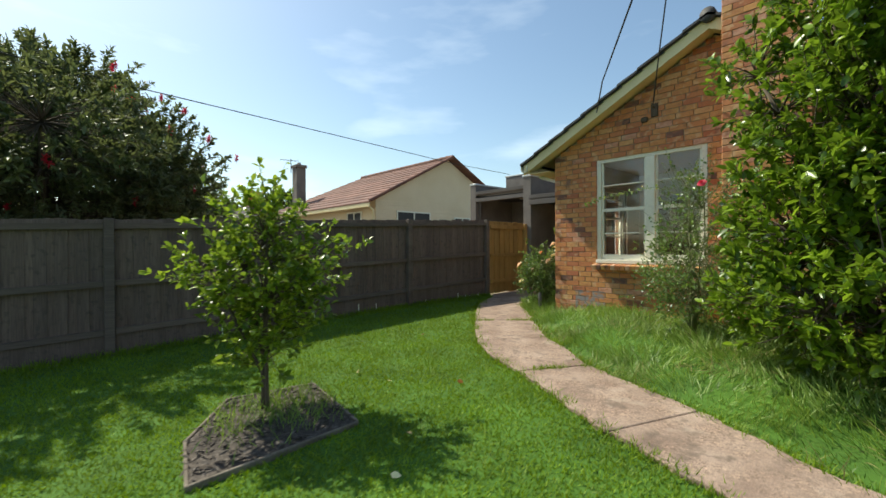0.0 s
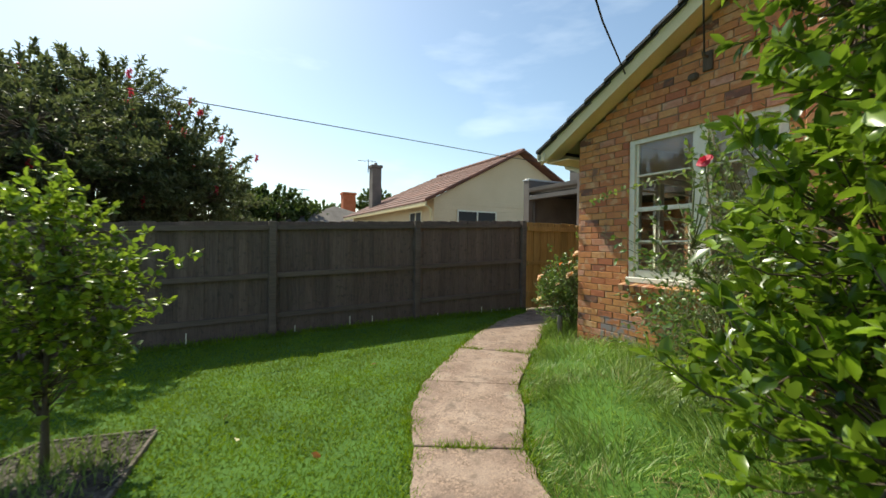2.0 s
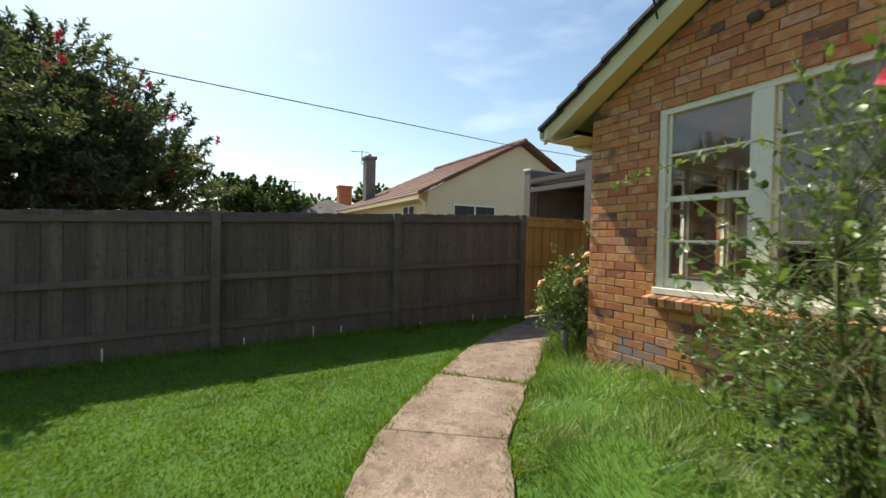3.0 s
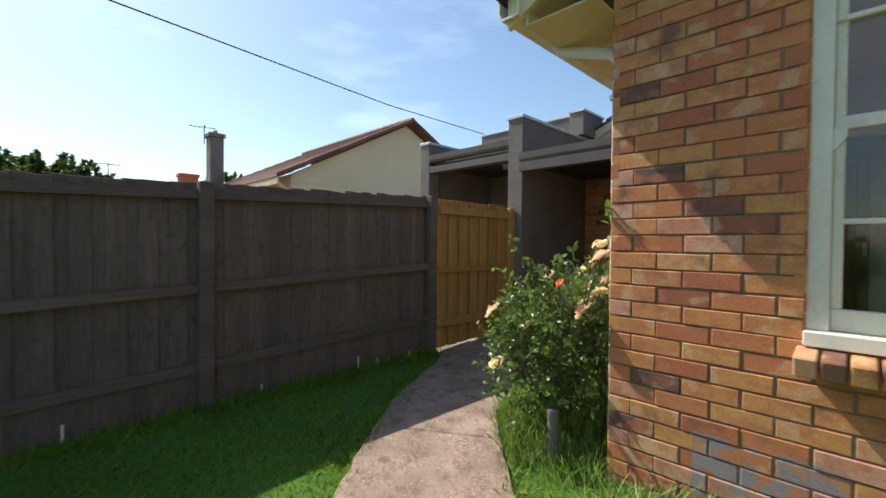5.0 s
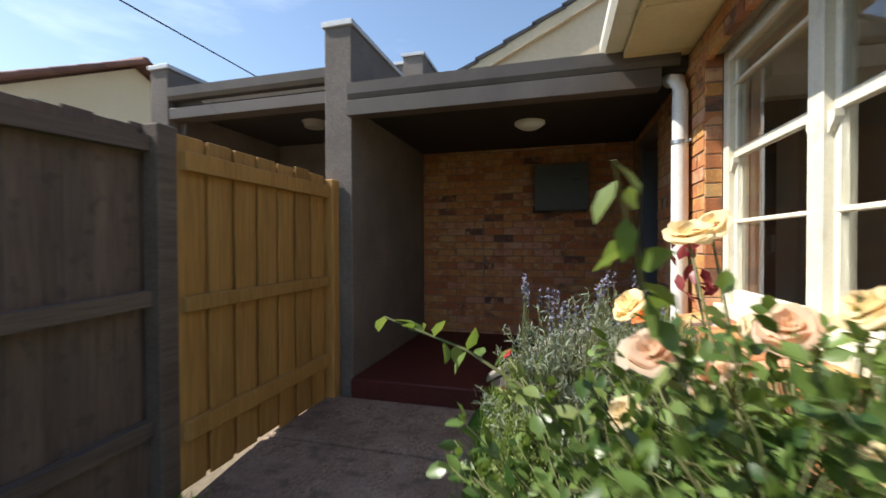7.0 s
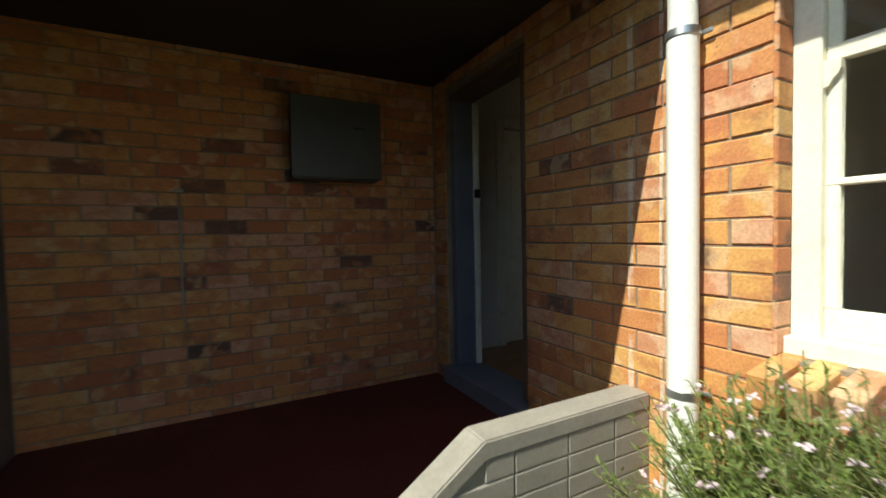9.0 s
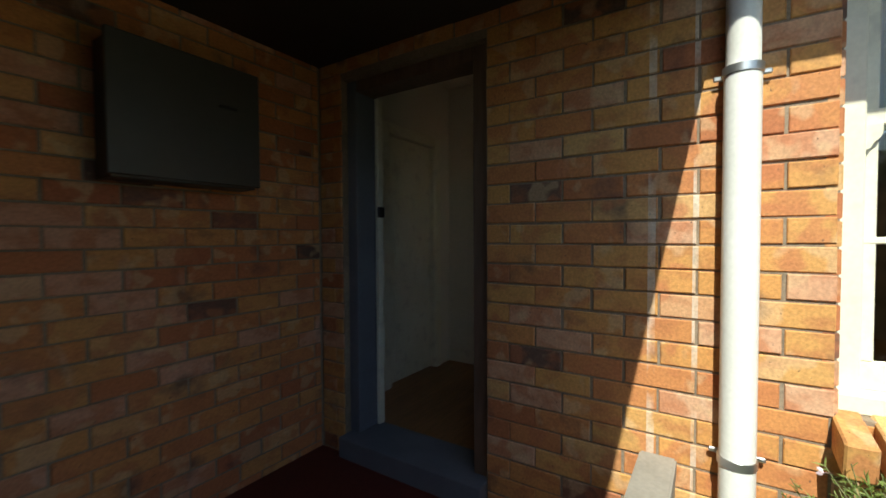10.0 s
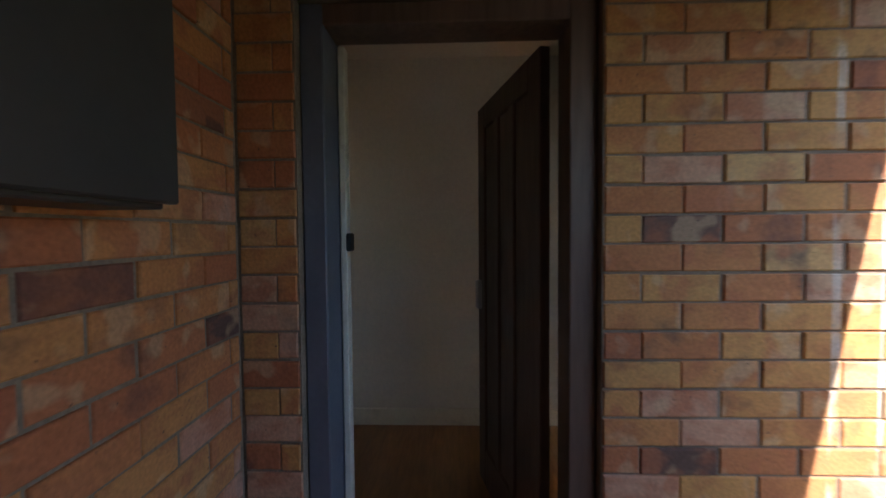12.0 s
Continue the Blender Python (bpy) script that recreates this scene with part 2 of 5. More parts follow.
ORANGEB = surface("red_chimney_brick", (0.50, 0.13, 0.05), (0.60, 0.18, 0.08), 4, 30, 0.9, 0.3)
CHIMG = surface("grey_chimney", (0.13, 0.11, 0.095), (0.25, 0.21, 0.18), 1.5, 30, 0.9, 0.3)
BARK = surface("bark", (0.07, 0.05, 0.035), (0.13, 0.10, 0.07), 8, 70, 0.95, 0.8, (1, 1, 0.2))
CANE = surface("green_cane", (0.09, 0.12, 0.035), (0.16, 0.15, 0.06), 10, 60, 0.7, 0.3)
MULCH = surface("mulch", (0.038, 0.029, 0.024), (0.125, 0.10, 0.082), 14, 60, 0.95, 1.0, cc=(0.22, 0.19, 0.165))
EDGING = surface("old_timber_edging", (0.13, 0.10, 0.075), (0.23, 0.19, 0.145), 6, 60, 0.9, 0.5)
BLACK = plain("black_cable", (0.02, 0.02, 0.02), 0.6)
GLASS = glass_mat("window_glass")
L_BUSH = leafy("broad_leaf", (0.018, 0.058, 0.006), (0.25, 0.37, 0.02), 0.30, 0.34)
L_ROSE = leafy("rose_leaf", (0.032, 0.080, 0.020), (0.19, 0.28, 0.075), 0.33, 0.30)
L_SAP = leafy("sapling_leaf", (0.045, 0.11, 0.010), (0.38, 0.46, 0.035), 0.30, 0.42)
L_TREE = leafy("needle_leaf", (0.040, 0.062, 0.026), (0.165, 0.185, 0.085), 0.5, 0.34, (0.26, 0.30, 0.08))
L_FAR = leafy("far_leaf", (0.035, 0.07, 0.02), (0.09, 0.14, 0.04), 0.6, 0.2)
L_LAV = leafy("lavender_leaf", (0.16, 0.20, 0.15), (0.28, 0.32, 0.24), 0.7, 0.2, (0.4, 0.45, 0.3))
L_DAISY = leafy("fine_green_leaf", (0.11, 0.18, 0.035), (0.29, 0.35, 0.11), 0.55, 0.34)
P_PEACH = leafy("peach_petal", (0.98, 0.72, 0.53), (0.98, 0.87, 0.72), 0.6, 0.55, (0.95, 0.6, 0.35))
P_CREAM = leafy("cream_petal", (0.93, 0.76, 0.48), (0.95, 0.86, 0.64), 0.6, 0.48, (0.95, 0.8, 0.45))
P_ORANGE = leafy("orange_petal", (0.85, 0.20, 0.05), (0.9, 0.30, 0.08), 0.55, 0.3, (0.95, 0.3, 0.05))
P_RED = leafy("crimson_petal", (0.60, 0.02, 0.06), (0.72, 0.04, 0.10), 0.55, 0.3, (0.8, 0.05, 0.1))
P_LAV = leafy("lavender_petal", (0.15, 0.145, 0.23), (0.24, 0.23, 0.34), 0.6, 0.25, (0.28, 0.26, 0.38))
P_PINK = leafy("pale_pink_petal", (0.80, 0.60, 0.72), (0.88, 0.76, 0.84), 0.6, 0.3, (0.9, 0.75, 0.8))
lamp_mat, lnt, lbs = blank("lamp_diffuser")
lbs.inputs["Base Color"].default_value = (0.85, 0.85, 0.82, 1)
lbs.inputs["Roughness"].default_value = 0.4


# ---- mesh helpers ----
def mesh_part(name, verts, faces, m, parent=None, label="", smooth=False):
    me = bpy.data.meshes.new(name)
    me.from_pydata([tuple(v) for v in verts], [], faces)
    if smooth:
        me.shade_smooth()
    me.materials.append(m)
    ob = new(name, me)
    ob.parent = parent
    if label:
        tagged(ob, label)
    return ob


def part(name, bm, m, parent=None, label="", smooth=False):
    me = bpy.data.meshes.new(name)
    bm.normal_update()
    bm.to_mesh(me)
    bm.free()
    if smooth:
        me.shade_smooth()
    me.materials.append(m)
    ob = new(name, me)
    ob.parent = parent
    if label:
        tagged(ob, label)
    return ob


def cuboid(bm, x0, y0, z0, x1, y1, z1, bevel=0.0):
    r = bmesh.ops.create_cube(bm, size=1)
    for v in r["verts"]:
        v.co = Vector(((x0 + x1) / 2 + v.co.x * (x1 - x0), (y0 + y1) / 2 + v.co.y * (y1 - y0), (z0 + z1) / 2 + v.co.z * (z1 - z0)))
    if bevel:
        es = list({e for v in r["verts"] for e in v.link_edges})
        bmesh.ops.bevel(bm, geom=es, offset=bevel, segments=1, affect="EDGES")


def block(name, x0, y0, z0, x1, y1, z1, m, parent=None, label="", bevel=0.004):
    bm = bmesh.new()
    cuboid(bm, x0, y0, z0, x1, y1, z1, bevel)
    return part(name, bm, m, parent, label)


def empty(name, at, label="", category="", group="", kind=""):
    ob = new(name)
    ob.location = at
    ob.empty_display_size = 0.1
    bpy.context.view_layer.update()
    return tagged(ob, label, category, group, kind)


def under(ob, parent):
    """Parent ob, whose mesh is in world places, under an Empty that stands elsewhere."""
    ob.parent = parent
    ob.matrix_parent_inverse = Matrix.Translation(parent.location).inverted()
    return ob


def holed(name, along, u0, u1, z0, z1, d0, d1, holes, m, kind="structure", label=""):
    """A wall along x or y with rectangular openings that go through it."""
    us = sorted({u0, u1, *[h for a in holes for h in a[:2] if u0 < h < u1]})
    zs = sorted({z0, z1, *[h for a in holes for h in a[2:] if z0 < h < z1]})
    bm = bmesh.new()
    for a, b in zip(us, us[1:]):
        for c, d in zip(zs, zs[1:]):
            if any(h[0] < (a + b) / 2 < h[1] and h[2] < (c + d) / 2 < h[3] for h in holes):
                continue
            if along == "x":
                cuboid(bm, a, d0, c, b, d1, d)
            else:
                cuboid(bm, d0, a, c, d1, b, d)
    ob = part(name, bm, m)
    return tagged(ob, label, "", "", kind)


def tube(verts, faces, pts, r0, r1, sides=6):
    pts = [Vector(p) for p in pts]
    base, n = len(verts), len(pts)
    for i, p in enumerate(pts):
        d = (pts[min(i + 1, n - 1)] - pts[max(i - 1, 0)]).normalized()
        a = d.cross(Vector((0.31, 0.17, 0.93))).normalized()
        b = d.cross(a)
        r = r0 + (r1 - r0) * i / (n - 1)
        for k in range(sides):
            w = 2 * math.pi * k / sides
            verts.append(p + a * math.cos(w) * r + b * math.sin(w) * r)
    for i in range(n - 1):
        for k in range(sides):
            k2 = (k + 1) % sides
            faces.append((base + i * sides + k, base + i * sides + k2, base + (i + 1) * sides + k2, base + (i + 1) * sides + k))
    faces.append(tuple(base + k for k in range(sides))[::-1])
    faces.append(tuple(base + (n - 1) * sides + k for k in range(sides)))


def pipe(name, pts, r, m, parent=None, label="", sides=12, r1=None):
    pts = [Vector(p) for p in pts]
    first, last = pts[0].lerp(pts[1], 0.005), pts[-1].lerp(pts[-2], 0.005)
    pts = [pts[0], first, *pts[1:-1], last, pts[-1]]
    v, f = [], []
    tube(v, f, pts, r, r if r1 is None else r1, sides)
    return mesh_part(name, v, f, m, parent, label, True)


# ---- ground ----
LEFT = [(7.5, -4.9), (4.6, -4.45), (3.62, -4.16), (2.86, -3.89), (1.6, -3.24), (1.06, -3.03), (0.41, -2.58), (-0.53, -1.62), (-1.07, -1.0), (-1.5, -0.47), (-1.9, 0.08), (-2.34, 0.95)]
RIGHT = [(7.5, -4.0), (4.6, -3.75), (4.05, -3.57), (3.2, -3.1), (2.02, -2.6), (1.52, -2.18), (1.0, -1.84), (0.2, -1.0), (-0.1, -0.64), (-0.74, 0.02), (-1.05, 0.36), (-1.3, 1.25)]
PORCH_Y = 2.79
PATHPOLY = np.array(LEFT + [(-2.66, 1.36), (-2.72, 1.9), (-2.72, PORCH_Y), (-1.36, PORCH_Y)] + RIGHT[::-1])


def inside(px, py, poly):
    r = np.zeros(np.shape(px), bool)
    x1, y1 = poly[-1]
    for x2, y2 in poly:
        c = ((y1 > py) != (y2 > py)) & (px < (x2 - x1) * (py - y1) / (y2 - y1 + 1e-12) + x1)
        r ^= c
        x1, y1 = x2, y2
    return r


def edge_dist(px, py, line):
    best = np.full(np.shape(px), 1e9)
    for (x1, y1), (x2, y2) in zip(line, line[1:]):
        dx, dy = x2 - x1, y2 - y1
        s = np.clip(((px - x1) * dx + (py - y1) * dy) / (dx * dx + dy * dy), 0, 1)
        best = np.minimum(best, np.hypot(px - x1 - s * dx, py - y1 - s * dy))
    return best


BEDPOLY = np.array(RIGHT + [(-1.36, PORCH_Y), (0.3, PORCH_Y), (0.3, 0.2), (9.0, 0.2), (9.0, -3.9)])


def ground_z(px, py):
    px, py = np.asarray(px, float), np.asarray(py, float)
    z = 0.03 * np.minimum(0, np.clip(py, -14, 0) + 1)
    d = np.clip((edge_dist(px, py, RIGHT) - 0.05) / 1.1, 0, 1)
    return z + np.where(inside(px, py, BEDPOLY), 0.17 * d * d * (3 - 2 * d), 0)


gx = np.concatenate([[-600, -150, -60, -30, -18], np.arange(-12, 9.01, 0.15), [14, 25, 60, 150, 600]])
gy = np.concatenate([[-600, -150, -60, -30, -18], np.arange(-12, 6.01, 0.15), [9, 14, 25, 60, 150, 600]])
GX, GY = np.meshgrid(gx, gy)
GZ = ground_z(GX, GY) + np.where((np.abs(GX) < 9) & (np.abs(GY) < 11), 0.008 * np.sin(GX * 5.1 + GY * 3.3) * np.sin(GY * 4.3 - GX), 0) - 0.01
gv = np.stack([GX, GY, GZ], -1).reshape(-1, 3)
nx = len(gx)
gf = [(j * nx + i, j * nx + i + 1, (j + 1) * nx + i + 1, (j + 1) * nx + i) for j in range(len(gy) - 1) for i in range(nx - 1)]
ground_ob = mesh_part("ground", gv.tolist(), gf, LAWN)
ground_ob.data.materials.append(YARD)
gc = gv[np.array(gf)].mean(1)
ground_ob.data.polygons.foreach_set("material_index", ((gc[:, 0] < -2.76) | (gc[:, 1] > 3.2)).astype(np.int32))
tagged(ground_ob, "green mown lawn on gently rising ground", "", "", "structure")

# Path slabs of pinkish concrete, cut by joints across the way.
path_ob = tagged(new("pavement"), "worn pinkish concrete garden path with mossy joints", "", "", "structure")


def ragged(line, rng):
    """The line with points between its own, set a little in or out."""
    out = [tuple(line[0])]
    for (x1, y1), (x2, y2) in zip(line, line[1:]):
        L = math.hypot(x2 - x1, y2 - y1)
        n = max(1, int(L / 0.11))
        for k in range(1, n + 1):
            o = rng.gauss(0, 0.011) if k < n else 0.0
            out.append((x1 + (x2 - x1) * k / n - (y2 - y1) / L * o, y1 + (y2 - y1) * k / n + (x2 - x1) / L * o))
    return out


def slab(poly):
    n = len(poly)
    top = [(x, y, float(0.03 * min(0, max(y, -14) + 1)) + 0.018) for x, y in poly]
    cx, cy = sum(p[0] for p in poly) / n, sum(p[1] for p in poly) / n
    ins = [(x + (cx - x) * 0.012, y + (cy - y) * 0.012, z + 0.006) for x, y, z in top]
    low = [(x, y, z - 0.09) for x, y, z in top]
    v = low + top + ins
    f = [tuple(range(2 * n, 3 * n))]
    for k in range(n):
        k2 = (k + 1) % n
        f += [(k, k2, n + k2, n + k), (n + k, n + k2, 2 * n + k2, 2 * n + k)]
    mesh_part("slab", v, f, CONC, path_ob)


def cut(i, j, s):
    a, b = np.array(LEFT[i]), np.array(LEFT[i + 1])
    c, d = np.array(RIGHT[j]), np.array(RIGHT[j + 1])
    return tuple(a + (b - a) * s), tuple(c + (d - c) * s)


CUTS = [0, 1, 3, 4, 6, 7, 9, 11]
for a, b in zip(CUTS, CUTS[1:]):
    le, ri = [np.array(p) for p in LEFT[a:b + 1]], [np.array(p) for p in RIGHT[a:b + 1]]
    # a narrow joint at each end
    for e in (le, ri):
        e[0] = e[0] + (e[1] - e[0]) * (0.012 if a in (4, 7) else 0.004) / np.linalg.norm(e[1] - e[0])
        e[-1] = e[-1] + (e[-2] - e[-1]) * (0.012 if b in (4, 7) else 0.004) / np.linalg.norm(e[-2] - e[-1])
    rnd = random.Random(300 + a)
    slab(ragged(le, rnd) + ragged(ri, rnd)[::-1])
slab([(-2.35, 0.97), (-2.66, 1.36), (-2.76, 2.0), (-1.34, 2.0), (-1.3, 1.27)])
slab([(-2.76, 2.02), (-2.76, PORCH_Y - 0.01), (-1.36, PORCH_Y - 0.01), (-1.34, 2.02)])

# ---- walls of the house ----
COURSE, Z0 = 0.086, 0.037
W1 = (0.80, 2.45, 0.95, 2.71)       # front window: x0, x1, z0, z1
W2 = (0.82, 2.47, 0.90, 2.44)       # side window: y0, y1, z0, z1
D1 = (3.675, 4.612, 0.18, 2.37)      # entrance: y0, y1, z0, z1

holed("wall_gable", "x", 0.008, 5.1, -0.1, 2.715, 0.008, 0.24, [W1], MORTAR, label="orange and brown clinker brick gable wall")
holed("wall_side", "y", 0.241, 6.4, -0.1, 2.62, 0.005, 0.24, [W2, D1], MORTAR, label="orange brick side wall with pale drip stains")
holed("wall_porch", "x", -2.54, 0.002, -0.1, 2.60, 4.804, 5.0, [], MORTAR, label="multicoloured brick wall at the back of the porch")
GT = [(0.008, 2.716), (5.08, 2.716), (5.08, 2.86), (2.54, 4.18), (0.008, 2.86)]
mesh_part("gable_top", [(x, y, z) for y in (0.008, 0.24) for x, z in GT],
          [(0, 1, 2, 3, 4), (9, 8, 7, 6, 5)] + [(k, 5 + k, 5 + (k + 1) % 5, (k + 1) % 5) for k in range(5)], MORTAR)
tagged(bpy.data.objects["gable_top"], "brick triangle of the gable under the verge", "", "", "structure")
tagged(block("wall_east", 4.86, 0.241, -0.1, 5.1, 6.4, 2.6, MORTAR, bevel=0), "plain house wall out of sight", "", "", "structure")

# ---- rooms behind the windows and the door ----
holed("wall_room_front", "x", 0.25, 4.85, 0.28, 2.85, 0.245, 0.27, [W1], PLASTER, label="plastered room wall")
holed("wall_room_side", "y", 0.28, 6.4, 0.28, 2.85, 0.245, 0.27, [W2, (3.675, 4.64, 0.1, 2.37)], PLASTER, label="plastered room wall")
# doorway added out of view so the sunlit room floor brightens the hall
holed("wall_partition", "x", 0.27, 4.85, 0.28, 2.85, 3.1, 3.2, [(0.55, 1.45, 0.2, 2.35)], PLASTER, label="plastered partition wall with an unseen opening added to light the hall")
holed("wall_hall", "y", 3.2, 6.4, 0.28, 2.85, 1.63, 1.73, [], PLASTER, label="pale plastered hall wall")
holed("wall_hall_end", "x", 0.27, 1.63, 0.28, 2.85, 6.3, 6.4, [], PLASTER, label="plastered wall at the end of the hall")
tagged(block("floor_room", 0.25, 0.25, 0.1, 4.85, 6.4, 0.28, FLOORW, bevel=0), "warm brown timber floor", "", "", "structure")
tagged(block("ceiling_room", 0.245, 0.25, 2.85, 4.85, 6.4, 2.9, PLASTER, bevel=0), "white plaster ceiling", "", "", "structure")
tagged(block("baseboard", 1.612, 3.2, 0.28, 1.629, 4.895, 0.40, WHITE), "white painted skirting board", "", "", "structure")
holed("wall_hall_left", "x", 0.275, 1.625, 0.28, 2.85, 4.90, 5.0, [(0.74, 1.37, 0.2, 2.26)], PLASTER, label="pale plastered hall wall with a doorway")
hall_door = empty("door_2", (1.05, 4.9, 0.28), "white moulded frame of an open hall doorway", "", "", "structure")
for a, b, z0, z1 in ((0.66, 0.74, 0.28, 2.34), (1.37, 1.45, 0.28, 2.34), (0.74, 1.37, 2.26, 2.34)):
    under(block("architrave", a, 4.88, z0, b, 4.898, z1, WHITE), hall_door)
for a, b in ((0.741, 0.756), (1.354, 1.369)):
    under(block("jamb", a, 4.885, 0.285, b, 5.01, 2.258, WHITE), hall_door)

under(block("leaf", 0.758, 4.93, 0.29, 1.352, 4.965, 2.255, WHITE, None, "closed white hall door"), hall_door)
for z0, z1 in ((0.45, 1.05), (1.2, 2.1)):
    under(block("panel", 0.85, 4.922, z0, 1.26, 4.931, z1, WHITE, None, "", 0.003), hall_door)

# ---- front door ----
door = empty("door_1", (0.24, 3.8, 0.28), "dark stained timber entrance door standing open", "", "", "structure")
LEAF_W, LEAF_T, LEAF_H = 0.80, 0.04, 2.02


def leaf_part(name, x0, y0, z0, x1, y1, z1, m, label=""):
    ob = block(name, x0, y0, z0, x1, y1, z1, m, None, label, 0.004)
    ob.parent = door
    ob.matrix_parent_inverse = Matrix.Translation(door.location).inverted()
    ob.matrix_basis = pose(0.235, 3.80, 0.285, 0, 0, -77) @ pose(0, 0, 0, 0, 0, 90)
    return ob


for x0, x1, z0, z1 in ((0, 0.11, 0, LEAF_H), (0.69, 0.8, 0, LEAF_H), (0.11, 0.69, 0, 0.2), (0.11, 0.69, LEAF_H - 0.12, LEAF_H),
                       (0.27, 0.33, 0.2, LEAF_H - 0.12), (0.47, 0.53, 0.2, LEAF_H - 0.12)):
    leaf_part("stile", x0, -0.02, z0, x1, 0.02, z1, DOORW)
for x0, x1 in ((0.11, 0.27), (0.33, 0.47), (0.53, 0.69)):
    leaf_part("panel", x0, -0.008, 0.2, x1, 0.008, LEAF_H - 0.12, DOORW)
leaf_part("lock", 0.735, -0.045, 0.95, 0.775, 0.045, 1.1, STEEL, "small metal door lock")
for a, b, z0, z1 in ((4.536, 4.609, 0.30, 2.366), (3.678, 3.765, 0.30, 2.366), (3.765, 4.536, 2.30, 2.366)):
    under(block("frame", 0.04, a, z0, 0.19, b, z1, BLUEG if a > 4.5 else DOORW), door)
under(block("stop", 0.19, 4.536, 0.30, 0.23, 4.609, 2.366, BLUEG), door)
under(block("threshold", -0.06, 3.68, 0.181, 0.24, 4.607, 0.298, BLUEG, None, "blue-grey painted concrete threshold"), door)
under(block("inner_edge", 0.191, 4.508, 0.30, 0.238, 4.533, 2.30, WHITE, None, "white painted edge of the frame"), door)
under(block("strike_plate", 0.186, 4.494, 1.58, 0.236, 4.512, 1.645, BLACK), door)

# ---- windows ----


def window(name, u0, u1, z0, z1, put, mull, bars, depth, label):
    """A timber window of two double-hung sashes; put(u0, u1, z0, z1, d0, d1) gives a box in the wall."""
    w = empty(name, (0, 0, 0), label, "", "", "structure")

    def bar(nm, a, b, c, d, e0, e1, m=WHITE):
        o = block(nm, *put(a, b, c, d, e0, e1), m, w, "", 0.004 if m is WHITE else 0.0)
        return o

    fw = 0.075
    bar("window_frame", u0, u0 + fw, z0, z1, depth, depth + 0.11)
    bar("window_frame", u1 - fw, u1, z0, z1, depth, depth + 0.11)
    bar("window_frame", u0 + fw, u1 - fw, z1 - fw, z1, depth, depth + 0.11)
    bar("window_sill", u0, u1, z0, z0 + 0.06, depth - 0.05, depth + 0.13)
    cells = []
    edge = u0 + fw
    for a, b in mull:
        bar("mullion", a, b, z0 + 0.06, z1 - fw, depth - 0.004, depth + 0.11)
        cells.append((edge, a))
        edge = b
    cells.append((edge, u1 - fw))
    for a, b in cells:
        bar("sash_rail", a, b, z0 + 0.06, z0 + 0.15, depth + 0.03, depth + 0.07)
        for k, zb in enumerate(bars):
            h = 0.026 if k == 1 else 0.011
            o = 0.0 if k == 0 else 0.03
            bar("glazing_bar", a, b, zb - h, zb + h, depth + 0.03 - (0.03 - o) * 0.3, depth + 0.065)
        for s in (a, b - 0.035):
            bar("sash_stile", s, s + 0.035, z0 + 0.15, z1 - fw, depth + 0.032, depth + 0.068)
        for s, flip in ((a, 1), (b - 0.04, -1)):
            prof = [(0, 0), (0.04, 0), (0.04, -0.03), (0.034, -0.045), (0.02, -0.058), (0.012, -0.075), (0, -0.08)]
            if flip < 0:
                prof = [(0.04 - p, q) for p, q in prof[::-1]]
            m_ = len(prof)
            bh = bmesh.new()
            rings = []
            for e in (depth + 0.012, depth + 0.042):
                rings.append([bh.verts.new(put(s + p, 0, bars[1] - 0.024 + q, 0, e, 0)[:3]) for p, q in prof])
            bh.faces.new(rings[0])
            bh.faces.new(rings[1][::-1])
            for k in range(m_):
                bh.faces.new((rings[0][k], rings[1][k], rings[1][(k + 1) % m_], rings[0][(k + 1) % m_]))
            bmesh.ops.recalc_face_normals(bh, faces=bh.faces)
            part("sash_horn", bh, WHITE, w)
        zs = [z0 + 0.15, *sorted(bars), z1 - fw]
        for c, d in zip(zs, zs[1:]):
            p = bar("pane", a + 0.03, b - 0.03, c, d, depth + 0.045, depth + 0.049, GLASS)
            p.visible_shadow = False
    return w


put_front = lambda a, b, c, d, e0, e1: (a, e0, c, b, e1, d)
put_side = lambda a, b, c, d, e0, e1: (e0, a, c, e1, b, d)
window("window_1", W1[0], W1[1], W1[2], W1[3], put_front, [(1.60, 1.74)], (2.25, 1.84, 1.45), 0.022, "cream painted timber double-hung window with dusty panes")
window("window_2", W2[0], W2[1], W2[2], W2[3], put_side, [(1.50, 1.60)], (2.23, 1.83, 1.44), 0.10, "cream painted timber sash window beside the pipe")

# brick sills laid on edge, sloping outwards
sill_1 = tagged(new("trim_sill_front"), "row of tan bricks on edge as a window sill", "", "", "structure")
n = 21
for k in range(n):
    a = W1[0] - 0.02 + k * (W1[1] - W1[0] + 0.04) / n
    ob = block("sill_brick", 0, -0.14, -0.06, 0.072, 0.075, 0.02, BRICK, sill_1, "", 0.006)
    ob.matrix_basis = pose(a, 0, 0.925, 9, 0, 0)
sill_2 = tagged(new("trim_sill_side"), "row of tan bricks on edge as a window sill", "", "", "structure")
n = 18
for k in range(n):
    a = W2[0] - 0.03 + k * (W2[1] - W2[0] + 0.06) / n
    ob = block("sill_brick", -0.15, 0, -0.09, 0.09, 0.073, 0.02, BRICK, sill_2, "", 0.006)
    ob.matrix_basis = pose(0, a, 0.88, 0, -9, 0)

# ---- roof ----
SL = 0.52
roof = tagged(new("roof"), "dark concrete tiled gable roof with cream verge boards", "", "", "structure")


def zt(x):
    return 2.76 + SL * (x + 0.51)


